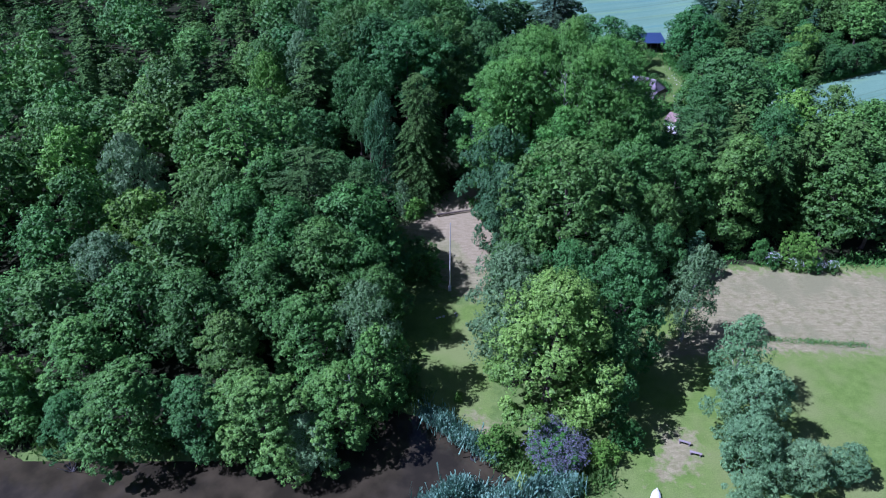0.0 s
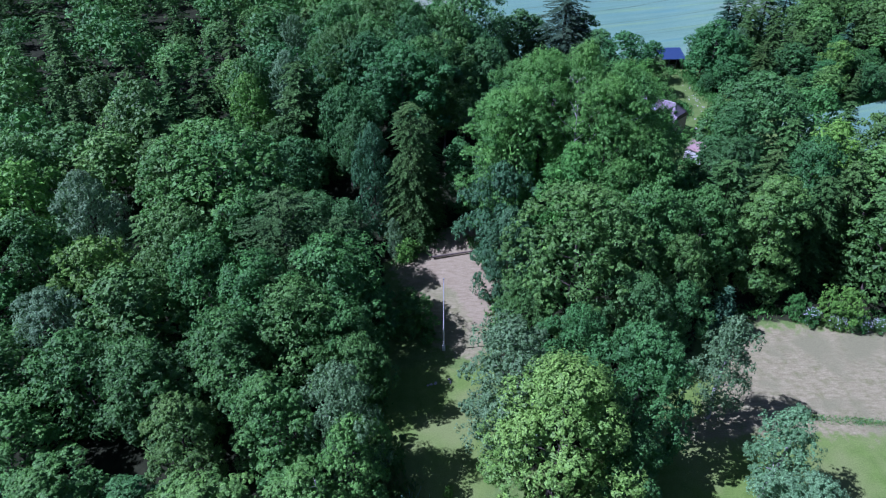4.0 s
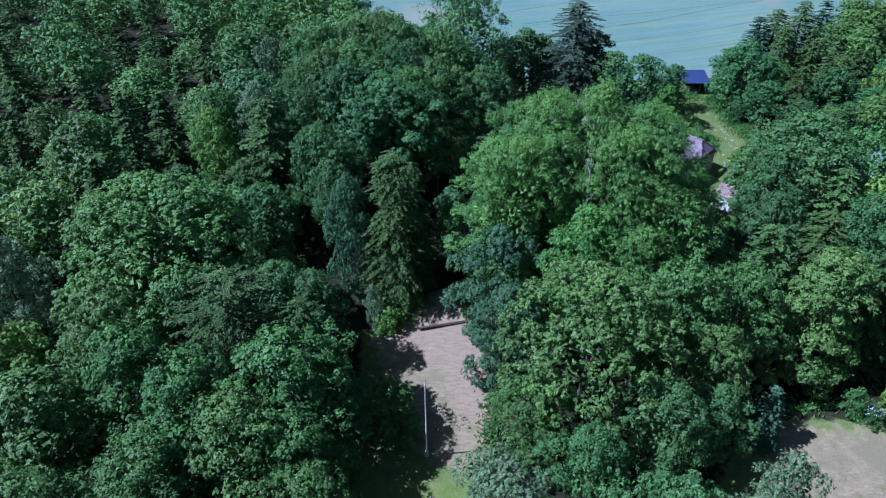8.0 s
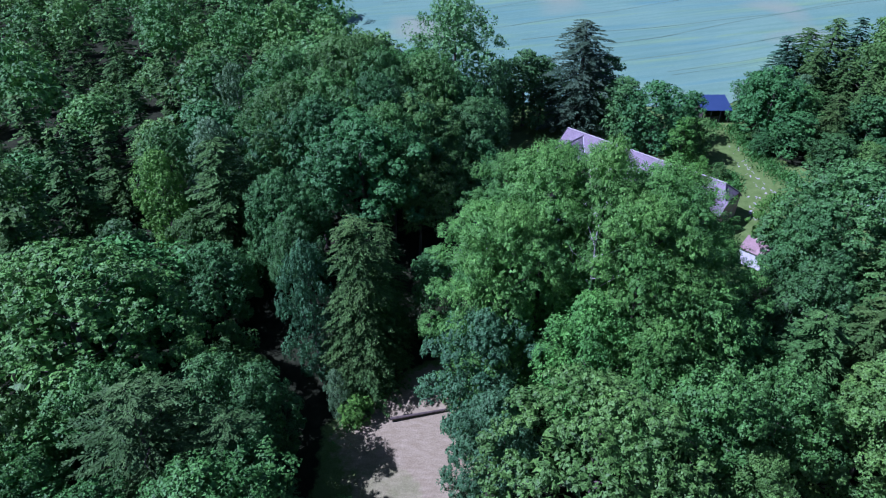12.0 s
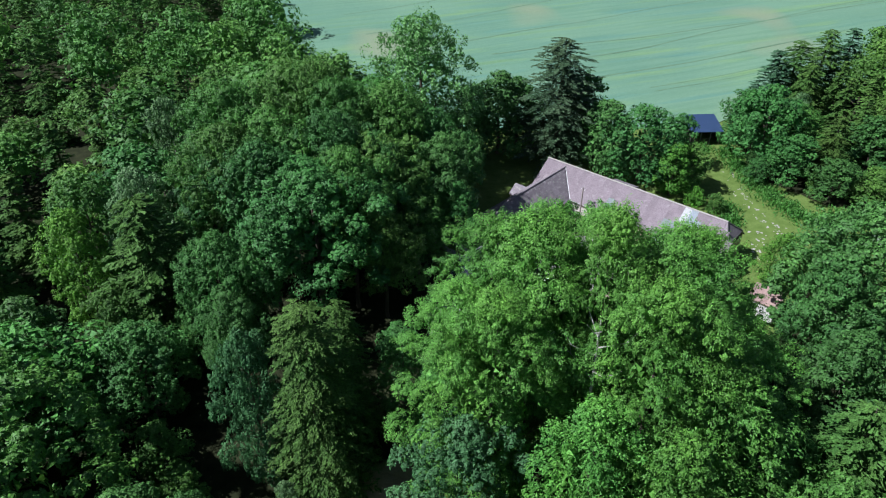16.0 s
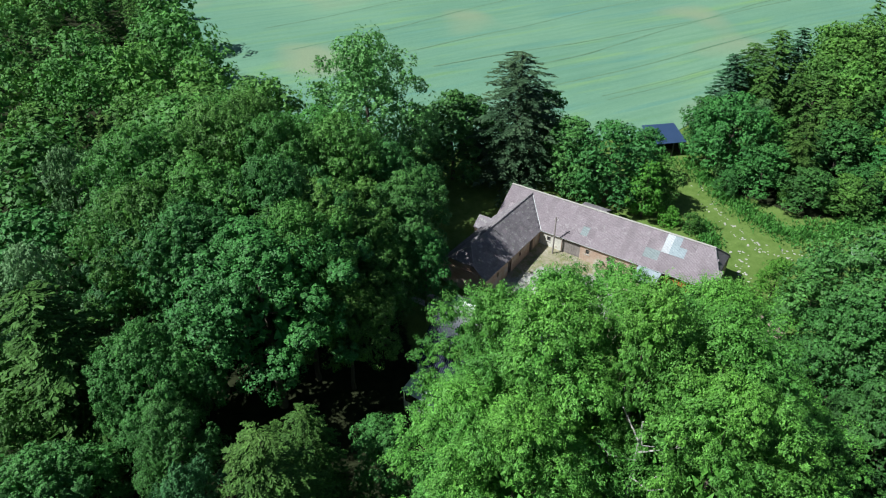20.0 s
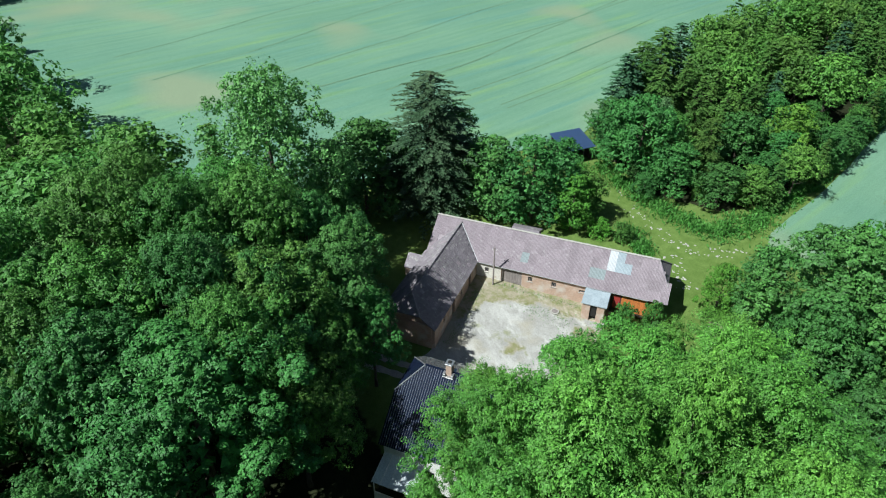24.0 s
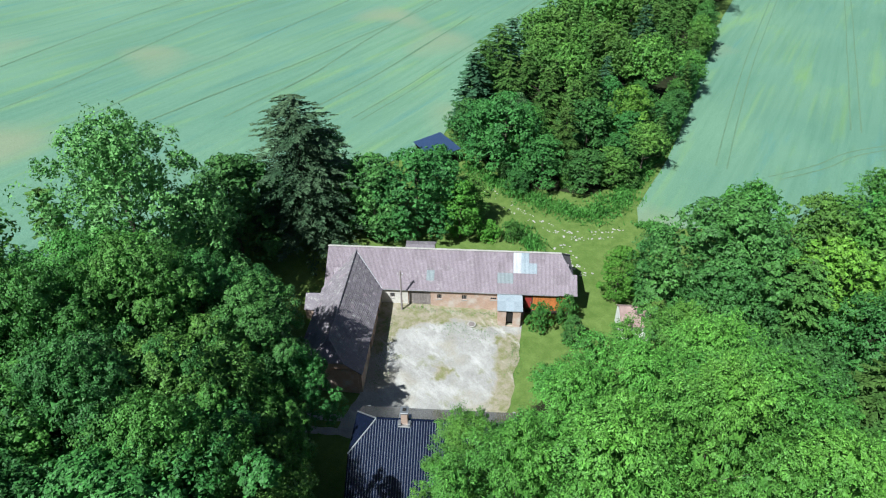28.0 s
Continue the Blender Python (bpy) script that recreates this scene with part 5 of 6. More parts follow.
# trees round the pond, the clearing and the meadow
for k, x, y, top, w in (
    ("lime_a", 13.4, 55.2, 20.6, 1.2), ("birch_b", 8.8, 62.8, 19.0, 1.12), ("maple_b", 22.6, 61.0, 20.0, 0.74), ("edge_b", 21.0, 54.0, 12.5, 0.85), ("maple_a", 17.5, 70.5, 15.0, 0.8),
    ("dome_b", 19.0, 82.6, 24.0, 1.08), ("beech_b", 19.8, 94.8, 24.5, 0.6), ("oak_a", 29.5, 87.0, 22.8, 0.8), ("oak_b", 13.0, 78.0, 14.0, 0.9), ("maple_a", 26.0, 75.5, 16.0, 0.85),
    ("birch_a", 34.4, 66.8, 16.8, 1.0), ("birch_a", 36.8, 55.6, 14.2, 1.25), ("willow_a", 36.4, 49.5, 12.2, 0.95), ("willow_a", 34.5, 44.5, 9.4, 1.1), ("willow_a", 39.5, 43.0, 7.0, 1.3), ("willow_a", 45.5, 43.8, 5.6, 1.2), ("willow_a", 33.0, 40.0, 5.5, 1.2),
    ("blue_a", 40.4, 81.6, 9.6, 1.1), ("chestnut_a", 48.8, 91.5, 21.0, 0.95), ("oak_b", 38.5, 91.0, 19.5, 0.8), ("bush_b", 59.5, 85.0, 6.8, 0.8), ("spruce_a", 57.0, 94.5, 20.0, 1.1), ("oak_a", 66.0, 91.0, 18.5, 1.0), ("spruce_a", 62.5, 97.5, 21.0, 1.1), ("maple_a", 73.0, 89.5, 16.5, 1.1), ("spruce_a", 70.0, 97.0, 21.5, 1.1), ("oak_a", 80.0, 93.0, 18.0, 1.1), ("bush_a", 53.5, 85.8, 5.0, 0.7), ("maple_a", 33.0, 78.5, 12.5, 0.8), ("oak_b", 33.5, 83.0, 17.0, 0.7),
    ("spruce_a", 44.0, 98.0, 20.8, 1.3), ("oak_a", 37.5, 99.0, 18.0, 0.8), ("spruce_a", 52.0, 101.0, 21.0, 1.2), ("maple_a", 60.0, 104.0, 21.5, 0.9), ("maple_b", 48.0, 107.0, 20.0, 0.85),
    ("bush_a", -3.8, 82.4, 7.0, 1.15),
    ("beech_tall_a", 9.3, 104.5, 28.6, 0.74), ("beech_tall_b", 12.6, 111.4, 31.2, 0.62), ("beech_tall_a", 14.2, 117.6, 25.6, 0.62), ("beech_tall_b", 21.6, 104.6, 36.0, 0.5), ("beech_tall_b", 33.2, 113.0, 28.4, 0.72), ("beech_tall_b", 16.0, 107.0, 34.0, 0.72), ("beech_tall_a", 27.5, 104.0, 33.2, 0.72), ("beech_tall_b", 29.6, 109.0, 31.4, 0.72), ("beech_tall_a", 17.6, 111.6, 32.4, 0.58), ("beech_tall_b", 33.8, 104.0, 25.6, 0.72), ("beech_tall_a", 23.0, 110.6, 32.2, 0.68),
    ("beech_tall_a", 12.2, 100.8, 30.8, 0.62), ("beech_tall_a", 24.6, 98.6, 33.0, 0.58), ("beech_b", 31.0, 97.5, 25.5, 0.7), ("beech_b", 36.6, 109.8, 23.2, 0.66),
    ("edge_c", 9.8, 97.0, 20.5, 0.92), ("edge_c", 10.4, 88.6, 17.5, 0.85), ("beech_b", 26.0, 93.0, 23.0, 0.62),
    ("spruce_tall", -4.6, 104.4, 27.2, 1.05), ("edge_c", -10.8, 105.2, 23.2, 0.52), ("spruce_tall", -2.6, 109.5, 23.0, 0.95), ("edge_b", 3.4, 112.0, 17.5, 0.8), ("willow_a", -7.5, 99.5, 9.0, 0.55), ("bush_b", -5.2, 98.4, 5.8, 0.8),
    ("maple_a", -14.5, 113.2, 21.0, 0.6), ("maple_b", -17.0, 118.5, 24.6, 0.62),
    ("larch_a", -20.5, 83.5, 23.2, 1.05), ("dome_a", -33.2, 95.5, 27.0, 1.22), ("oak_a", -41.5, 100.0, 23.0, 0.9), ("oak_a", -27.0, 87.0, 21.0, 0.9), ("larch_a", -13.5, 84.5, 18.5, 0.85), ("oak_a", -13.2, 77.5, 19.5, 1.0), ("maple_a", -12.6, 84.5, 16.5, 0.85), ("maple_a", -13.6, 91.5, 17.0, 0.8), ("maple_a", -17.8, 91.8, 18.0, 0.85), ("oak_a", -16.5, 98.0, 12.0, 0.85), ("oak_mid", -21.0, 104.0, 11.5, 0.95), ("oak_a", -30.0, 118.5, 17.5, 0.8),
    ("willow_a", -51.0, 91.0, 21.8, 0.75), ("bright_a", -62.3, 94.5, 21.5, 0.85), ("oak_b", -67.8, 103.0, 21.5, 0.8), ("oak_a", -52.0, 115.0, 26.5, 0.8),
    ("oak_a", -38.0, 73.0, 17.6, 0.95), ("oak_a", -24.4, 66.4, 16.2, 1.0), ("edge_a", -8.0, 54.5, 13.5, 0.9), ("birch_b", -9.2, 57.5, 17.8, 0.75), ("edge_a", -16.8, 57.5, 15.6, 0.95),
    ("edge_a", -12.2, 49.2, 11.5, 1.15), ("edge_a", -20.8, 47.4, 12.6, 1.25), ("edge_a", -36.5, 48.4, 12.4, 1.25), ("edge_b", -28.8, 48.6, 10.5, 1.1), ("willow_a", -15.5, 46.2, 7.5, 1.0), ("oak_a", -33.0, 63.0, 15.4, 1.0), ("edge_a", -45.5, 57.0, 12.0, 1.2), ("edge_a", -53.0, 51.0, 9.5, 1.2), ("edge_b", -61.0, 52.0, 10.0, 1.3), ("edge_a", -69.0, 53.0, 11.0, 1.3), ("oak_a", -52.0, 64.5, 14.0, 1.1), ("oak_b", -41.0, 64.5, 15.0, 0.95), ("bright_a", -45.0, 79.5, 18.0, 0.85), ("oak_a", -23.0, 74.5, 19.0, 0.9), ("oak_b", -34.5, 83.5, 20.5, 0.9), ("oak_a", -10.5, 70.5, 15.0, 0.8), ("oak_a", -57.0, 84.5, 18.5, 0.85), ("edge_b", -44.0, 48.5, 8.0, 1.1), ("willow_a", -49.0, 73.5, 14.5, 0.9),
    ("oak_b", -17.0, 71.0, 17.5, 0.9), ("oak_a", -30.0, 78.0, 19.5, 0.85), ("oak_a", -58.0, 66.0, 12.5, 1.1), ("oak_a", -60.0, 78.0, 15.5, 0.9), ("edge_a", -26.5, 56.5, 13.5, 0.95), ("oak_a", -9.0, 66.5, 13.5, 0.8),
    ("bush_b", -56.0, 56.0, 6.5, 0.9), ("bush_a", -50.0, 54.0, 4.8, 0.9), ("bush_a", -5.0, 59.0, 5.5, 0.8),
    ("bright_a", -35.6, 124.0, 24.6, 0.6), ("oak_b", -37.3, 131.0, 25.6, 0.7), ("willow_a", -29.5, 130.0, 27.0, 0.55), ("spruce_a", -25.8, 122.0, 27.8, 1.15), ("maple_b", -7.4, 125.5, 29.6, 0.95), ("oak_a", -3.5, 128.8, 30.0, 0.6),
    ("oak_b", -14.0, 136.5, 31.5, 0.75), ("maple_b", -6.4, 136.0, 31.6, 0.62), ("oak_a", -6.6, 144.8, 32.8, 0.62), ("oak_b", -10.6, 152.4, 32.8, 0.6), ("oak_a", -18.3, 131.5, 31.8, 0.62), ("maple_a", -0.6, 135.8, 28.6, 0.55), ("oak_a", -21.0, 141.2, 33.6, 0.75), ("oak_b", -13.6, 147.0, 33.8, 0.7), ("oak_a", 0.6, 146.2, 31.6, 0.7), ("maple_a", 3.6, 137.5, 23.5, 1.0), ("birch_a", -4.9, 138.5, 30.0, 0.75), ("birch_b", -31.7, 148.0, 29.2, 0.6),
    ("poplar_a", 4.6, 161.0, 36.6, 1.08), ("maple_b", -25.5, 112.5, 17.2, 0.9), ("maple_a", -38.4, 115.5, 18.6, 0.8), ("spruce_b", -50.2, 126.0, 27.2, 1.0), ("spruce_b", -82.0, 146.0, 30.0, 1.0),
    ("dark_a", 29.0, 170.0, 30.8, 1.5), ("maple_a", 18.3, 170.2, 24.8, 1.15), ("maple_a", 13.0, 167.5, 23.5, 1.1), ("maple_a", 22.0, 172.5, 23.0, 1.1), ("oak_a", 34.0, 173.0, 23.5, 1.0),
    ("maple_b", 42.0, 160.2, 22.4, 1.2), ("maple_a", 36.8, 163.4, 22.0, 1.2), ("bright_a", 46.4, 155.4, 17.8, 1.0), ("oak_a", 50.0, 157.2, 16.8, 1.0), ("maple_a", 49.8, 164.6, 19.0, 1.1), ("maple_b", 36.0, 168.5, 19.5, 0.9), ("bush_a", 52.3, 150.5, 11.2, 0.9), ("bush_b", 49.5, 152.5, 11.5, 0.8),
    ("maple_a", 65.0, 171.0, 20.8, 1.15), ("blue_a", 73.0, 182.0, 25.0, 1.5), ("maple_a", 66.5, 176.5, 19.0, 1.3), ("spruce_a", 78.0, 184.5, 26.0, 1.5), ("spruce_a", 85.5, 188.5, 27.0, 1.5), ("blue_a", 92.0, 191.5, 26.5, 1.3), ("birch_b", 72.0, 169.5, 21.0, 0.85), ("maple_b", 65.0, 165.2, 23.8, 0.95), ("spruce_b", 81.5, 165.0, 22.0, 1.2), ("spruce_a", 77.0, 177.0, 24.0, 1.1),
    ("bright_a", 91.0, 158.5, 21.0, 0.95), ("oak_a", 86.0, 168.0, 20.5, 0.8), ("maple_a", 83.5, 155.0, 14.5, 1.6), ("bush_a", 70.5, 155.5, 11.5, 0.8), ("maple_a", 8.0, 141.0, 26.0, 0.95), ("maple_a", 10.0, 136.5, 21.0, 0.75), ("oak_a", 0.5, 127.0, 22.5, 0.75), ("oak_a", 4.5, 133.0, 21.5, 0.95), ("maple_a", 9.0, 152.5, 20.5, 0.85), ("maple_a", 12.5, 160.0, 19.0, 0.8), ("oak_b", -2.0, 152.5, 30.0, 0.85), ("maple_b", -14.0, 128.5, 30.5, 0.8), ("oak_a", 78.0, 152.0, 14.5, 1.7), ("maple_a", 72.5, 153.5, 15.5, 1.6), ("maple_a", 67.8, 158.8, 17.5, 1.4), ("maple_a", 88.5, 157.0, 17.0, 1.5), ("oak_a", 97.0, 161.0, 18.0, 1.4), ("spruce_a", 74.5, 160.0, 20.5, 1.3), ("maple_a", 82.5, 161.5, 19.5, 1.3), ("oak_a", 71.0, 165.5, 20.0, 1.2), ("spruce_a", 89.5, 167.0, 22.0, 1.3), ("maple_a", 62.5, 159.5, 13.0, 1.4), ("maple_a", 94.0, 166.0, 20.0, 0.9), ("oak_a", 103.0, 165.0, 17.5, 1.0), ("blue_a", 99.0, 171.0, 22.0, 0.9), ("maple_a", 64.0, 164.0, 14.0, 1.0), ("maple_b", 6.0, 147.0, 27.5, 0.75), ("oak_a", -1.0, 136.0, 28.5, 0.8),
    ("maple_b", 57.2, 120.6, 26.0, 1.05), ("maple_a", 58.0, 130.0, 18.0, 0.9), ("bright_a", 53.8, 132.0, 15.4, 0.9), ("oak_b", 69.5, 124.0, 22.5, 0.85), ("maple_b", 52.5, 117.5, 22.0, 0.8), ("spruce_a", 59.5, 112.5, 21.5, 1.25), ("bright_a", 67.0, 112.0, 21.0, 0.85),
    ("birch_b", 46.5, 108.5, 15.5, 0.75), ("oak_a", 79.0, 119.0, 19.5, 0.9), ("spruce_a", 78.0, 128.0, 18.5, 1.3), ("bush_a", 45.5, 117.0, 11.5, 0.8), ("oak_a", 34.5, 114.0, 17.0, 0.8),
    ("bush_a", 41.6, 134.4, 11.2, 0.72), ("bush_a", 45.0, 133.2, 11.3, 0.66), ("cone_a", 43.0, 130.2, 11.0, 0.95),
):
    far_off = y > 153 or x < -36 or x > 62
    if -24 < x < 14 and 111 < y < 153:
        k = {"oak_a": "oak_close", "oak_b": "oak_close_b", "maple_a": "maple_close", "maple_b": "maple_close_b"}.get(k, k)
    w *= 1.12 if x < -8 and y < 80 else 1.16 if x < 2 and y > 110 else 1.0
    tree({"oak_a": "oak_mid", "oak_b": "oak_mid_b", "maple_a": "maple_mid", "maple_b": "maple_mid_b", "bright_a": "bright_mid"}.get(k, k) if far_off else k, x, y, top, w)

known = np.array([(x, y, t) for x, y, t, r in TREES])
# a close row of trees where the wood meets the eastern field
EDGE = [(79, 149.5), (86, 151), (94, 153.5), (107, 159), (120, 165), (145, 177.5), (170, 189.5)]
edge_rng = random.Random(23)
for i, (p, q) in enumerate(zip(EDGE, EDGE[1:])):
    steps = max(1, int(math.hypot(q[0] - p[0], q[1] - p[1]) / 4.2))
    for k in range(steps):
        x, y = p[0] + (q[0] - p[0]) * k / steps, p[1] + (q[1] - p[1]) * k / steps
        tree(edge_rng.choice(("maple_mid", "oak_mid", "spruce_b", "maple_far")), x + edge_rng.uniform(-0.6, 0.6), y + edge_rng.uniform(-0.3, 0.9), float(height(x, y)) + edge_rng.uniform(6.5, 10.5), 1.15, group="trees of the wood")

# the wood fills up between them, its canopy as high as the trees near by
FILL = [[(-170, 62), (-120, 58), (-62, 60), (-45, 66), (-12, 64), (-13, 76), (-19, 88), (-19, 102), (-10, 112), (-4, 114), (-2, 130), (6, 134), (2, 150), (8, 165), (-10, 180), (-22, 200), (-34, 222), (-46, 252), (-62, 296), (-120, 310), (-170, 330)],
        [(58, 90), (78, 88), (112, 122), (100, 118), (82, 124), (66, 118), (48, 110), (40, 92)],
        [(66, 157), (84, 152.5), (94, 155), (120, 166), (168, 189.5), (222, 214), (240, 240), (165, 228), (125, 208), (98, 195), (77, 183), (68, 178)]]
fill_rs = random.Random(77)
FAR = []
placed = [(x, y, r) for x, y, t, r in TREES]
for which, poly in enumerate(FILL):
    xs, ys = [p[0] for p in poly], [p[1] for p in poly]
    for _ in range(8000):
        x, y = fill_rs.uniform(min(xs), max(xs)), fill_rs.uniform(min(ys), max(ys))
        if inside(poly, [x], [y])[0] < 1.0:
            continue
        if -27 < x < -13 and 97 < y < 110:
            continue
        far = y > (200 if which == 2 else 182) or x < -72 or x > 140
        gap = (5.6 if which == 2 else 7.4) if far else (5.4 if which == 2 else 7.8 if x < -22 else 7.4)
        if any((x - a) ** 2 + (y - b) ** 2 < max(gap, 0.85 * r + 1.5) ** 2 for a, b, r in placed):
            continue
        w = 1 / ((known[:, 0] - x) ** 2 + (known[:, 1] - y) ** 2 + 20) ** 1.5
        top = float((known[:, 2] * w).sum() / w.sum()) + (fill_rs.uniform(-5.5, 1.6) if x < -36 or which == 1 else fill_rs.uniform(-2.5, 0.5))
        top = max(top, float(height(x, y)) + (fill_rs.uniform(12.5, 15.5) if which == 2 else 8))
        if y > 185:
            top = float(height(x, y)) + fill_rs.uniform(13, 18)
        pick = fill_rs.random()
        if which == 2:
            k = "spruce_b" if pick < 0.55 else "maple_far" if pick < 0.75 else "oak_far_b" if pick < 0.92 else "blue_a"
        elif x < -40:
            k = "spruce_b" if pick < (0.6 if y > 110 else 0.35) else "maple_far" if pick < 0.8 else "oak_far_a" if pick < 0.9 else "oak_far_b"
        elif y < 152 and x < 62:
            near = -22 < x < 14 and y > 108
            k = ("oak_close" if near else "oak_mid") if pick < 0.36 else ("maple_close_b" if near else "maple_mid_b") if pick < 0.6 else ("maple_close" if near else "maple_mid") if pick < 0.84 else "spruce_a" if pick < 0.94 else "bright_mid"
        else:
            k = "oak_far_a" if pick < 0.36 else "oak_far_b" if pick < 0.56 else "maple_far" if pick < 0.82 else "spruce_b" if pick < 0.95 else "willow_mid"
        placed.append((x, y, 3.0))
        if far:
            FAR.append((k, x, y, top, fill_rs.uniform(1.1, 1.45), fill_rs.uniform(0, 6.28)))
            continue
        tree(k, x, y, top, fill_rs.uniform(1.08, 1.38), group="trees of the wood")



def far_wood(name, items, label):
    """Woods far off as one mesh: coarse crowns of the same build."""
    rs = np.random.RandomState(9)
    tones = ["oak", "chestnut", "oak", "spruce"]
    far = dict(limbs=20, limb=0.38, clumps=20, clump=0.3, leaves=5, leaf=0.32, hull=140)
    coarse = [crown(51, 3.3, 4.4, 10, 0.42, **far), crown(52, 3.1, 4.4, 10, 0.5, **far), crown(53, 3.4, 4.4, 10, 0.4, **far), spruce_crown(54, 2.2, 0.4, 10, 22, 10, 14, leaf=0.34)]
    P, A, N, S, T, M = [], [], [], [], [], []
    for k, x, y, top, w, turn in items:
        i = 3 if k in ("spruce_b", "blue_a") else 2 if k == "maple_far" else 1 if k == "oak_far_b" else 0
        pos, ax, nr, ln, wd = coarse[i]
        z = float(height(x, y))
        s = (top - z) / 10
        c, q = math.cos(turn), math.sin(turn)
        R = np.array([[c, q, 0], [-q, c, 0], [0, 0, 1]])
        P.append(pos @ R * np.array([s * w, s * w, s]) + np.array([x, y, z]))
        A.append(ax @ R)
        N.append(nr @ R)
        S.append(ln * s)
        T.append(wd * s)
        M.append(np.full(len(pos), i))
    me = leaf_mesh(name, np.concatenate(P), np.concatenate(A), np.concatenate(N), np.concatenate(S), np.concatenate(T), 0.3, [LEAF[t] for t in tones], np.concatenate(M))
    return tagged(new(name, me), label, "wood", kind="stuff")


rows_far = random.Random(3)
for _ in range(90):
    FAR.append((rows_far.choice(("oak_far_a", "maple_far", "oak_far_b")), rows_far.uniform(-190, -32), 0, 0, 1.2, rows_far.uniform(0, 6)))
FAR = [(k, x, 322 + 0.12 * x + rows_far.uniform(-8, 14), 33.0 + rows_far.uniform(-3, 2), w, t) if y == 0 else (k, x, y, top, w, t) for k, x, y, top, w, t in FAR]
far_wood("distant_wood", FAR, "mixed green woods at the edge of the fields")

# ---- small things ----
z0 = float(height(1.1, 78.3))
pole = empty("flagpole", pose(1.1, 78.3, z0), "tall white wooden flagpole on the mown clearing", "flagpole")
bm = bmesh.new()
rod(bm, (0, 0, -0.3), (0, 0, 12.6), 0.11, 0.05, 12)
part("mast", bm, WHITE_PAINT, pole)
bm = bmesh.new()
bmesh.ops.create_uvsphere(bm, u_segments=12, v_segments=8, radius=0.11, matrix=Matrix.Translation((0, 0, 12.68)))
part("finial", bm, METAL, pole)
part("base_plate", boxed(-0.22, 0.22, -0.13, 0.13, -0.1, 0.9, 0.03), WHITE_PAINT, pole)

yp = empty("utility_pole", at_farm(9.9, 5.3, YARD_Z), "old wooden pole with bracket beside the barn", "pole")
bm = bmesh.new()
rod(bm, (0, 0, -0.4), (0, 0, 6.2), 0.13, 0.09, 10)
part("post", bm, GREY_WOOD, yp)
bm = bmesh.new()
rod(bm, (-0.35, 0, 5.7), (0.35, 0, 5.7), 0.04, 0.04, 6)
part("crossarm", bm, GREY_WOOD, yp)
for x0 in (-0.3, 0.3):
    bm = bmesh.new()
    rod(bm, (x0, 0, 5.72), (x0, 0, 5.92), 0.045, 0.03, 8)
    part("insulator", bm, WHITE_PAINT, yp)


def strewn(name, spots, seed, count, wide, high, blade, mats, label, category, share=None, lean=0.35, flat_down=False):
    """Plants that nobody could count, strewn along lines or over patches, as one thing of stuff."""
    rs = np.random.RandomState(seed)
    P = []
    for (ax, ay), (bx, by), spread in spots:
        n = max(1, int(count * (math.hypot(bx - ax, by - ay) + spread)))
        t = rs.rand(n)
        P.append(np.stack([ax + (bx - ax) * t + spread * rs.normal(size=n) * 0.5, ay + (by - ay) * t + spread * rs.normal(size=n) * 0.5], 1))
    P = np.concatenate(P)
    n = len(P)
    h = high * (0.4 + 0.8 * rs.rand(n)) * (0.6 + 0.5 * np.sin(P[:, 0] * 0.9) * np.sin(P[:, 1] * 1.1) + 0.3)
    h = np.clip(h, 0.12, None)
    base = np.maximum(height(P[:, 0], P[:, 1]), WATER if flat_down else -9)
    pos = np.c_[P, base + h * 0.48]
    ax = np.stack([lean * rs.normal(size=n), lean * rs.normal(size=n), np.ones(n)], 1)
    which = None if share is None else (rs.rand(n) < share)
    me = leaf_mesh(name, pos, ax, unit(rs, n) + np.array([0, 0, 0.4]), h, blade * (0.6 + 0.8 * rs.rand(n)), 0.15, mats, which)
    return tagged(new(name, me), label, category, kind="stuff")


# reeds round the pond
strewn("reeds", [((-2.2, 53.2), (3.0, 49.0), 1.3), ((3.0, 49.0), (6.3, 46.4), 1.1)], 61, 330, 0, 1.7, 0.16, [LEAF["reed"]], "blue-green reeds along the pond bank", "reeds", lean=0.25)
strewn("reeds", [((-1.5, 40.4), (2.2, 41.0), 1.5), ((2.2, 41.0), (7.4, 40.2), 1.7), ((10, 41.5), (14.5, 42.3), 1.2)], 62, 700, 0, 2.2, 0.17, [LEAF["reed"]], "pale blue-green reed bed in the water", "reeds", lean=0.3, flat_down=True)
# rough growth along the pond, the wood's edge and the farm track
strewn("bank_weeds", [((-56, 50.5), (-40, 49), 2.6), ((-40, 49), (-28, 48.5), 2.4), ((-28, 48.5), (-9, 51), 2.4), ((-9, 54), (-3, 56), 2.0), ((7, 46.5), (12, 44), 2.0), ((12, 45), (19, 43.5), 2.2)], 63, 90, 0, 1.0, 0.24, [LEAF["oak"]], "rough green growth on the pond bank", "weeds", lean=0.6)
strewn("track_weeds", [((61.5, 170), (62.5, 156), 2.4), ((62.5, 156), (66.5, 147), 2.4), ((66.5, 147), (76, 147), 3.0), ((76, 147.5), (94, 153.5), 2.0), ((94, 153.5), (120, 164.5), 1.6), ((120, 164.5), (168, 188), 2.0), ((55, 152), (53.5, 146), 1.8), ((71, 141), (74, 137.5), 1.0), ((54, 178), (58, 170), 1.5)], 64, 120, 0, 0.9, 0.22, [LEAF["weed"]], "tall green weeds and nettles beside the farm track", "weeds", lean=0.6)
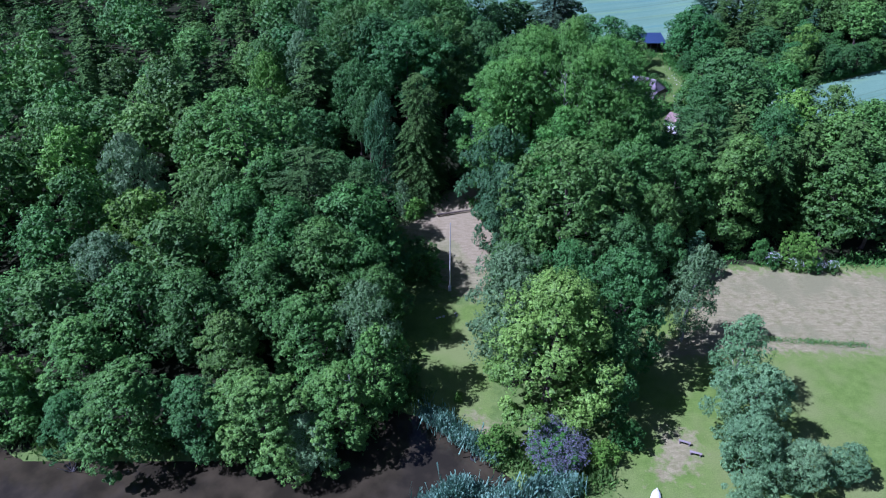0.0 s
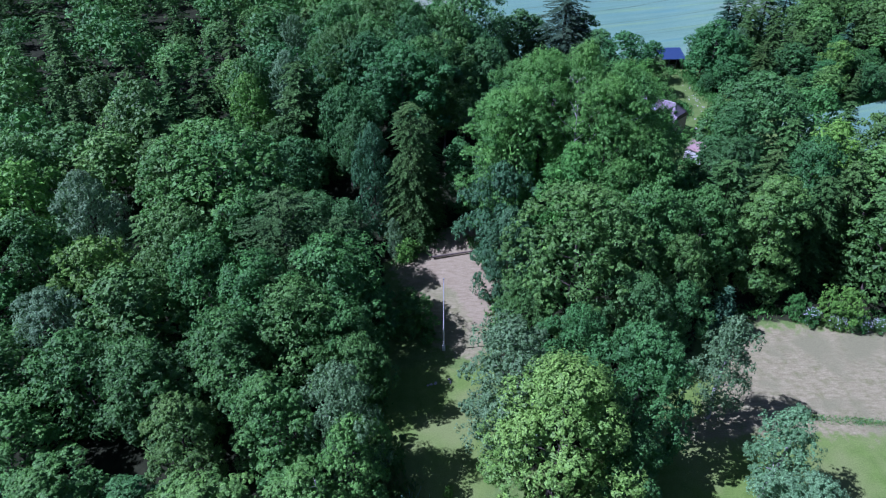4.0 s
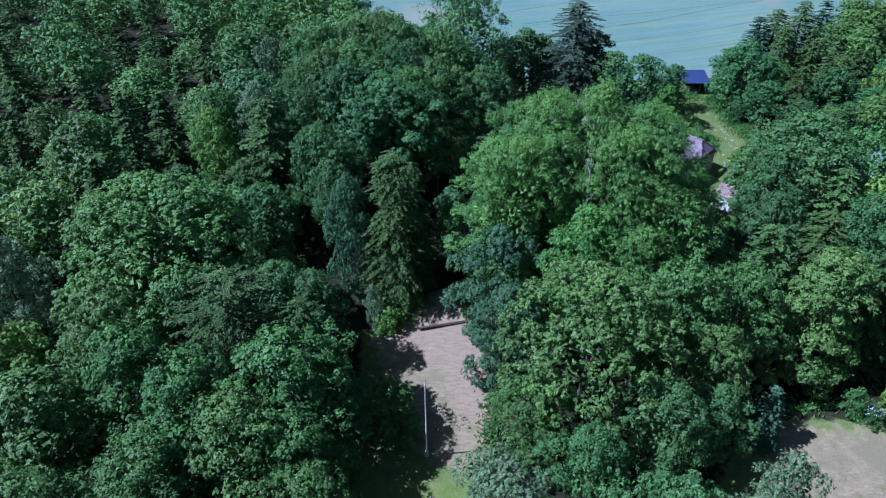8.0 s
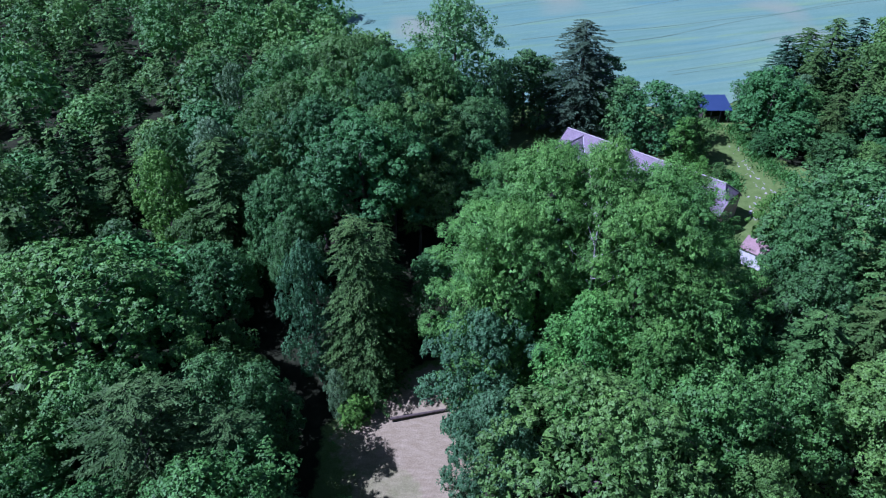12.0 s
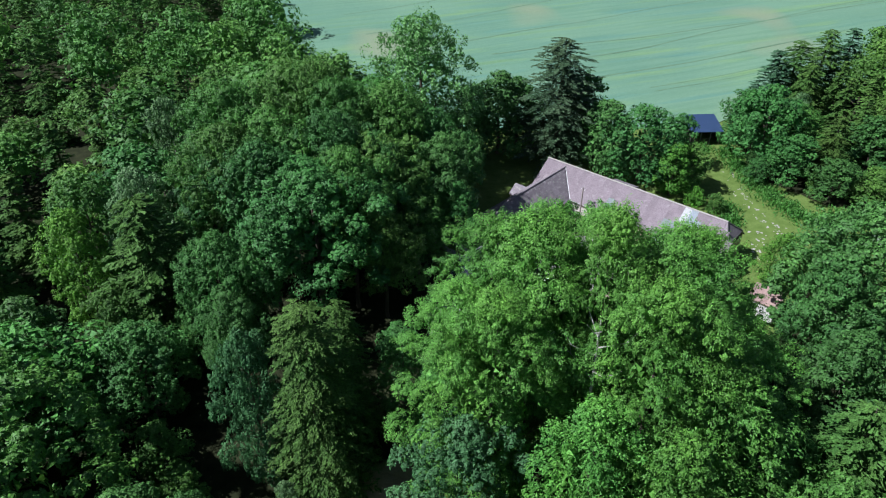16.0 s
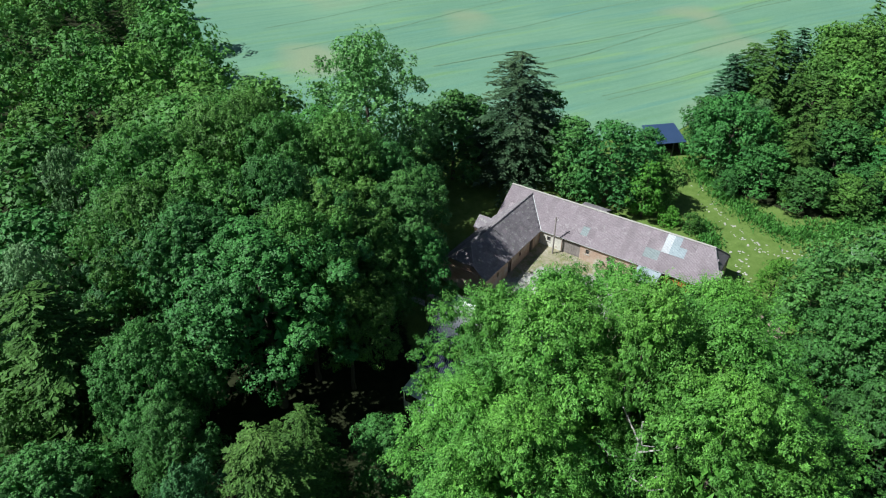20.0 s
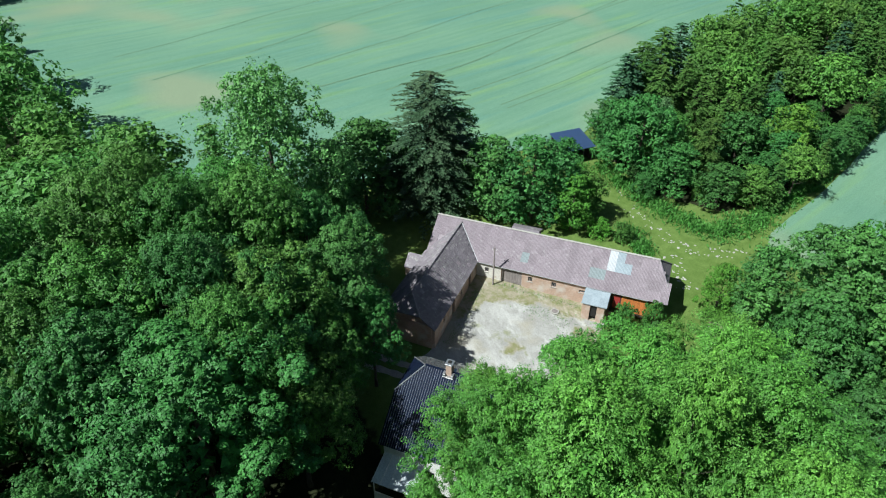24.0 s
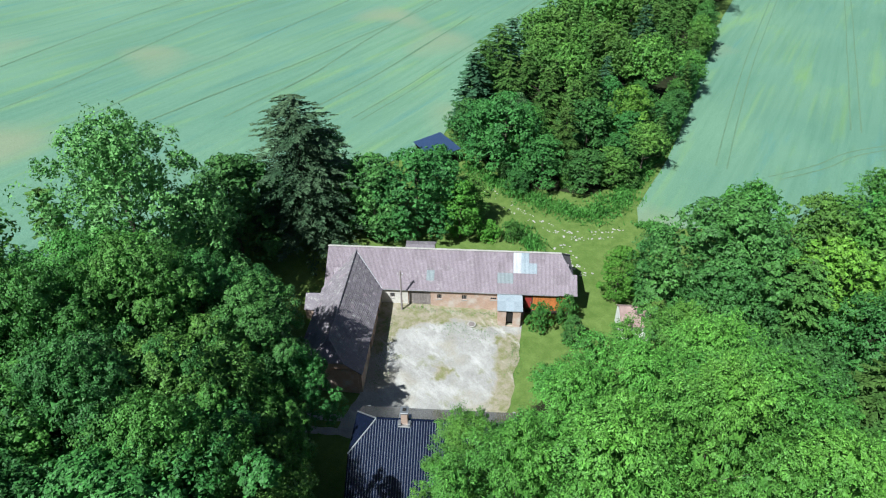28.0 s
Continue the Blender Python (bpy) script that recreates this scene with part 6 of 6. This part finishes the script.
strewn("meadow_edge_growth", [((38, 86), (52, 87), 1.6), ((66, 86), (82, 86), 2.0), ((-7, 97), (-1, 104), 1.4), ((5, 104), (9, 96), 1.2), ((9, 88), (8.5, 78), 1.6), ((-8, 75), (-7, 62), 1.6), ((25, 66), (32, 77), 2.0)], 65, 50, 0, 0.8, 0.24, [LEAF["weed"]], "shaded undergrowth at the edge of the wood", "weeds", lean=0.6)
strewn("herb_row", [((46.6, 67.0), (61.0, 65.6), 0.75)], 66, 120, 0, 0.3, 0.1, [LEAF["weed"], LEAF["willow"]], "low green row of plants across the mown meadow", "plants", share=0.3, lean=0.8)
strewn("yard_weeds", [(plan(10, W + 0.5), plan(24, W + 0.6), 0.7), (plan(15, 8.0), plan(22, 8.6), 1.6), (plan(SA + WA + 1.2, 7), plan(SA + WA + 1.0, 18), 0.8), (plan(24.5, 9), plan(24.2, 15), 1.0)], 67, 60, 0, 0.16, 0.07, [LEAF["weed"]], "sparse weeds along the yard's edges", "weeds", lean=0.9)
# blossoming shrubs before the wood
for x, y, top, w in ((55.2, 84.4, 3.2, 0.9), (58.6, 83.6, 2.6, 1.1), (61.8, 83.2, 2.8, 1.1), (64.6, 83.0, 2.4, 1.0)):
    ob = tree("bush_a", x, y, top, w, label="green shrub with white blossom at the meadow's edge")
    rs = np.random.RandomState(int(x * 10))
    d = unit(rs, 150) + np.array([0, -0.4, 0.7])
    d /= np.linalg.norm(d, axis=1, keepdims=True)
    c = d * np.array([5.6, 5.6, 4.6]) * (0.9 + 0.2 * rs.rand(150, 1)) + np.array([0, 0, 5.2])
    o = new("blossom", leaf_mesh("blossom", c, unit(rs, 150), d, np.full(150, 0.6), np.full(150, 0.55), 0.3, [LEAF["flower"]]))
    o.parent = ob
    tagged(o, "white flower heads")
# shrubs by the pond: one bright, one half bare with mauve twigs
tree("bush_b", 6.6, 47.6, 4.0, 0.95, label="bright green rounded bush beside the reeds")
tree("bush_b", 18.8, 46.0, 3.4, 0.9, label="bright green bush on the pond bank")
tree("bush_a", 21.8, 48.5, 4.4, 0.9, label="dark green shrub under the trees")
tree("bush_b", 2.0, 55.4, 1.6, 0.7, label="small green shrub on the lawn")
lil = tree("bush_a", 13.2, 46.8, 4.4, 1.45, label="thinning shrub with mauve grey bare twigs")
rs = np.random.RandomState(71)
d = unit(rs, 3400) + np.array([0, -0.25, 0.6])
d /= np.linalg.norm(d, axis=1, keepdims=True)
c = d * np.array([5.6, 5.6, 5.0]) * (0.72 + 0.4 * rs.rand(3400, 1)) + np.array([0, 0, 5.0])
c += 0.35 * np.sin(c[:, [1, 2, 0]] * 2.3)
o = new("mauve_twig", leaf_mesh("mauve_twig", c, d + 1.1 * unit(rs, 3400), unit(rs, 3400), np.full(3400, 0.62), np.full(3400, 0.15), 0.1, [LEAF["purple"]]))
o.parent = lil
tagged(o, "mauve grey bare twigs", kind="stuff")
# pale dead trunk among the pond trees
snag = empty("dead_tree", pose(-10.6, 49.6, float(height(-10.6, 49.6))), "pale dead tree trunk among green trees", "dead tree")
bm = bmesh.new()
rod(bm, (0, 0, -0.3), (0.15, -0.1, 6.0), 0.22, 0.14, 8)
rod(bm, (0.15, -0.1, 6.0), (0.05, -0.3, 11.0), 0.14, 0.05, 7)
part("trunk", bm, DEAD_WOOD, snag)
for k in range(6):
    bm = bmesh.new()
    zz = 6.4 + 0.7 * k
    rod(bm, (0.1, -0.15, zz), (0.1 + 0.9 * math.cos(k * 2.1), -0.15 + 0.9 * math.sin(k * 2.1), zz + 0.9), 0.05, 0.015, 5)
    part("limb", bm, DEAD_WOOD, snag)
# bare pale limbs that show in a gap of the beech canopy
bare = empty("dead_tree", pose(20.4, 100.4, float(height(20.4, 100.4))), "bare pale dead branches in a gap of the canopy", "dead tree")
bm = bmesh.new()
rod(bm, (0, 0, -0.3), (0.3, 0.2, 12.0), 0.26, 0.18, 8)
rod(bm, (0.3, 0.2, 12.0), (0.0, 0.4, 26.0), 0.18, 0.06, 7)
part("trunk", bm, PALE_BARK, bare)
for k in range(8):
    bm = bmesh.new()
    zz, a = 18.5 + 0.9 * k, k * 2.4
    tip = Vector((2.2 * math.cos(a), 0.3 + 2.2 * math.sin(a), zz + 1.6))
    rod(bm, (0.1, 0.3, zz), tip, 0.08, 0.035, 6)
    rod(bm, tip, tip + Vector((0.9 * math.cos(a + 0.8), 0.9 * math.sin(a + 0.8), 0.9)), 0.035, 0.012, 5)
    rod(bm, tip, tip + Vector((0.8 * math.cos(a - 0.7), 0.8 * math.sin(a - 0.7), 1.1)), 0.03, 0.012, 5)
    part("limb", bm, PALE_BARK, bare)
# driftwood root at the water
root = empty("driftwood", pose(-43.5, 45.2, WATER), "pale driftwood branches standing in the pond", "branch")
for k in range(9):
    bm = bmesh.new()
    rod(bm, (0, 0, -0.2), (1.3 * math.cos(k * 0.8) * 0.8, 0.7 * math.sin(k * 1.3), 1.0 + 0.35 * (k % 3)), 0.06, 0.012, 5)
    part("branch", bm, DEAD_WOOD, root)
# old tyre in the water, plank seats, and a pale boat
tyre = empty("tyre", pose(3.7, 47.0, WATER + 0.06), "old black tyre floating in the pond", "tyre")
bm = bmesh.new()
ring = []
for i in range(24):
    a = i * math.pi / 12
    ring.append([bm.verts.new(((0.36 + 0.11 * math.cos(b)) * math.cos(a), (0.36 + 0.11 * math.cos(b)) * math.sin(a), 0.10 * math.sin(b))) for b in (k * math.pi / 5 for k in range(10))])
for i in range(24):
    for k in range(10):
        bm.faces.new((ring[i][k], ring[(i + 1) % 24][k], ring[(i + 1) % 24][(k + 1) % 10], ring[i][(k + 1) % 10]))
part("rubber", bm, RUBBER, tyre)
for x, y, turn in ((29.2, 48.5, -22), (30.0, 46.9, -18)):
    b0 = empty("plank_bench", pose(x, y, float(height(x, y)), 0, 0, turn), "weathered grey plank bench on the lawn", "bench", "benches on the lawn")
    part("seat", boxed(-0.7, 0.7, -0.15, 0.15, 0.42, 0.48, 0.01), GREY_WOOD, b0)
    for x0 in (-0.55, 0.55):
        part("leg", boxed(x0 - 0.06, x0 + 0.06, -0.16, 0.16, -0.05, 0.42), GREY_WOOD, b0)
boat = empty("rowing_boat", pose(23.5, 40.6, float(height(23.5, 40.6)) + 0.05, 0, 0, 70), "upturned white rowing boat on the bank", "boat")
bm = bmesh.new()
secs = []
for i in range(9):
    t = i / 8 * 2 - 1
    w = 0.62 * math.sqrt(max(0.02, 1 - abs(t) ** 2.6))
    secs.append([bm.verts.new((1.7 * t, w * math.cos(a), 0.55 * (1 - 0.25 * t * t) * math.sin(a))) for a in (math.pi * k / 8 for k in range(9))])
for i in range(8):
    for k in range(8):
        bm.faces.new((secs[i][k], secs[i + 1][k], secs[i + 1][k + 1], secs[i][k + 1]))
for s_end in (secs[0], secs[-1]):
    bm.faces.new(s_end)
bmesh.ops.recalc_face_normals(bm, faces=bm.faces)
part("hull", bm, WHITE_PAINT, boat)
bm = bmesh.new()
rod(bm, (-1.65, 0, 0.42), (1.65, 0, 0.42), 0.05, 0.05, 6)
bm.verts.ensure_lookup_table()
for v in bm.verts:
    v.co.z += 0.12 * (1 - (v.co.x / 1.7) ** 2)
part("keel", bm, WHITE_PAINT, boat)
# a fallen log across the clearing's end
log = empty("fallen_log", pose(2.4, 99.2, float(height(2.4, 99.2)) + 0.3, 0, 0, 13), "long dark fallen log lying across the clearing", "log")
bm = bmesh.new()
rod(bm, (-3.6, 0, 0), (3.4, 0.1, 0.15), 0.2, 0.12, 9)
rod(bm, (-3.3, 0, 0.1), (-3.2, 0.05, -0.5), 0.09, 0.08, 7)
rod(bm, (3.0, 0.1, 0.1), (3.1, 0.05, -0.6), 0.09, 0.08, 7)
part("stem", bm, BARK, log)
# pale stones: in the grassy track and at the edge of the lawn
stone_rng = random.Random(19)
stone_meshes = []
for k in range(5):
    bm = bmesh.new()
    bmesh.ops.create_icosphere(bm, subdivisions=1, radius=0.5)
    for v in bm.verts:
        v.co *= 0.75 + 0.5 * stone_rng.random()
        v.co.z *= 0.3
    me = bpy.data.meshes.new("stone")
    bm.to_mesh(me)
    bm.free()
    me.materials.append(STONE)
    stone_meshes.append(me)


def stone(x, y, size, label):
    ob = new("stone", stone_meshes[stone_rng.randrange(5)])
    ob.matrix_basis = pose(x, y, float(height(x, y)) + 0.01, 0, 0, stone_rng.uniform(0, 360)) @ Matrix.Diagonal((size * stone_rng.uniform(0.8, 1.6), size * stone_rng.uniform(0.6, 1.1), size, 1))
    return tagged(ob, label, "stone", "pale stones")


TRACK = [(59.2, 163), (58.4, 154.5), (59.2, 149.5), (60.2, 145.8), (63.3, 143.3), (67.8, 140.8)]
for k in range(90):
    f = stone_rng.random() * (len(TRACK) - 1.001)
    (ax, ay), (bx, by) = TRACK[int(f)], TRACK[int(f) + 1]
    t = f - int(f)
    side = stone_rng.choice((-0.75, 0.75)) + stone_rng.gauss(0, 0.28)
    d = Vector((by - ay, ax - bx)).normalized() * side
    stone(ax + (bx - ax) * t + d.x, ay + (by - ay) * t + d.y, stone_rng.uniform(0.18, 0.42), "flat pale stone in the grassy track")
for k in range(30):
    f = stone_rng.random()
    stone(57.8 - 3.5 * f + stone_rng.gauss(0, 0.7), 144.4 - 7 * f + stone_rng.gauss(0, 0.5), stone_rng.uniform(0.2, 0.5), "flat pale stone in the grassy track")
for x, y in ((-0.5, 71.8), (0.1, 72.0), (1.9, 72.8), (2.1, 72.2), (-0.9, 71.6)):
    stone(x, y, 0.45, "pale stone at the edge of the lawn")
# round trough in the yard and logs by the barn
tr = empty("well_cover", at_farm(19.0, 7.2, float(height(*plan(19.0, 7.2)))), "round concrete well cover in the yard", "well cover")
bm = bmesh.new()
rod(bm, (0, 0, -0.2), (0, 0, 0.14), 0.6, 0.57, 20)
part("ring", bm, STONE, tr)
bm = bmesh.new()
rod(bm, (0, 0, 0.14), (0, 0, 0.19), 0.4, 0.38, 16)
part("lid", bm, GREY_WOOD, tr)
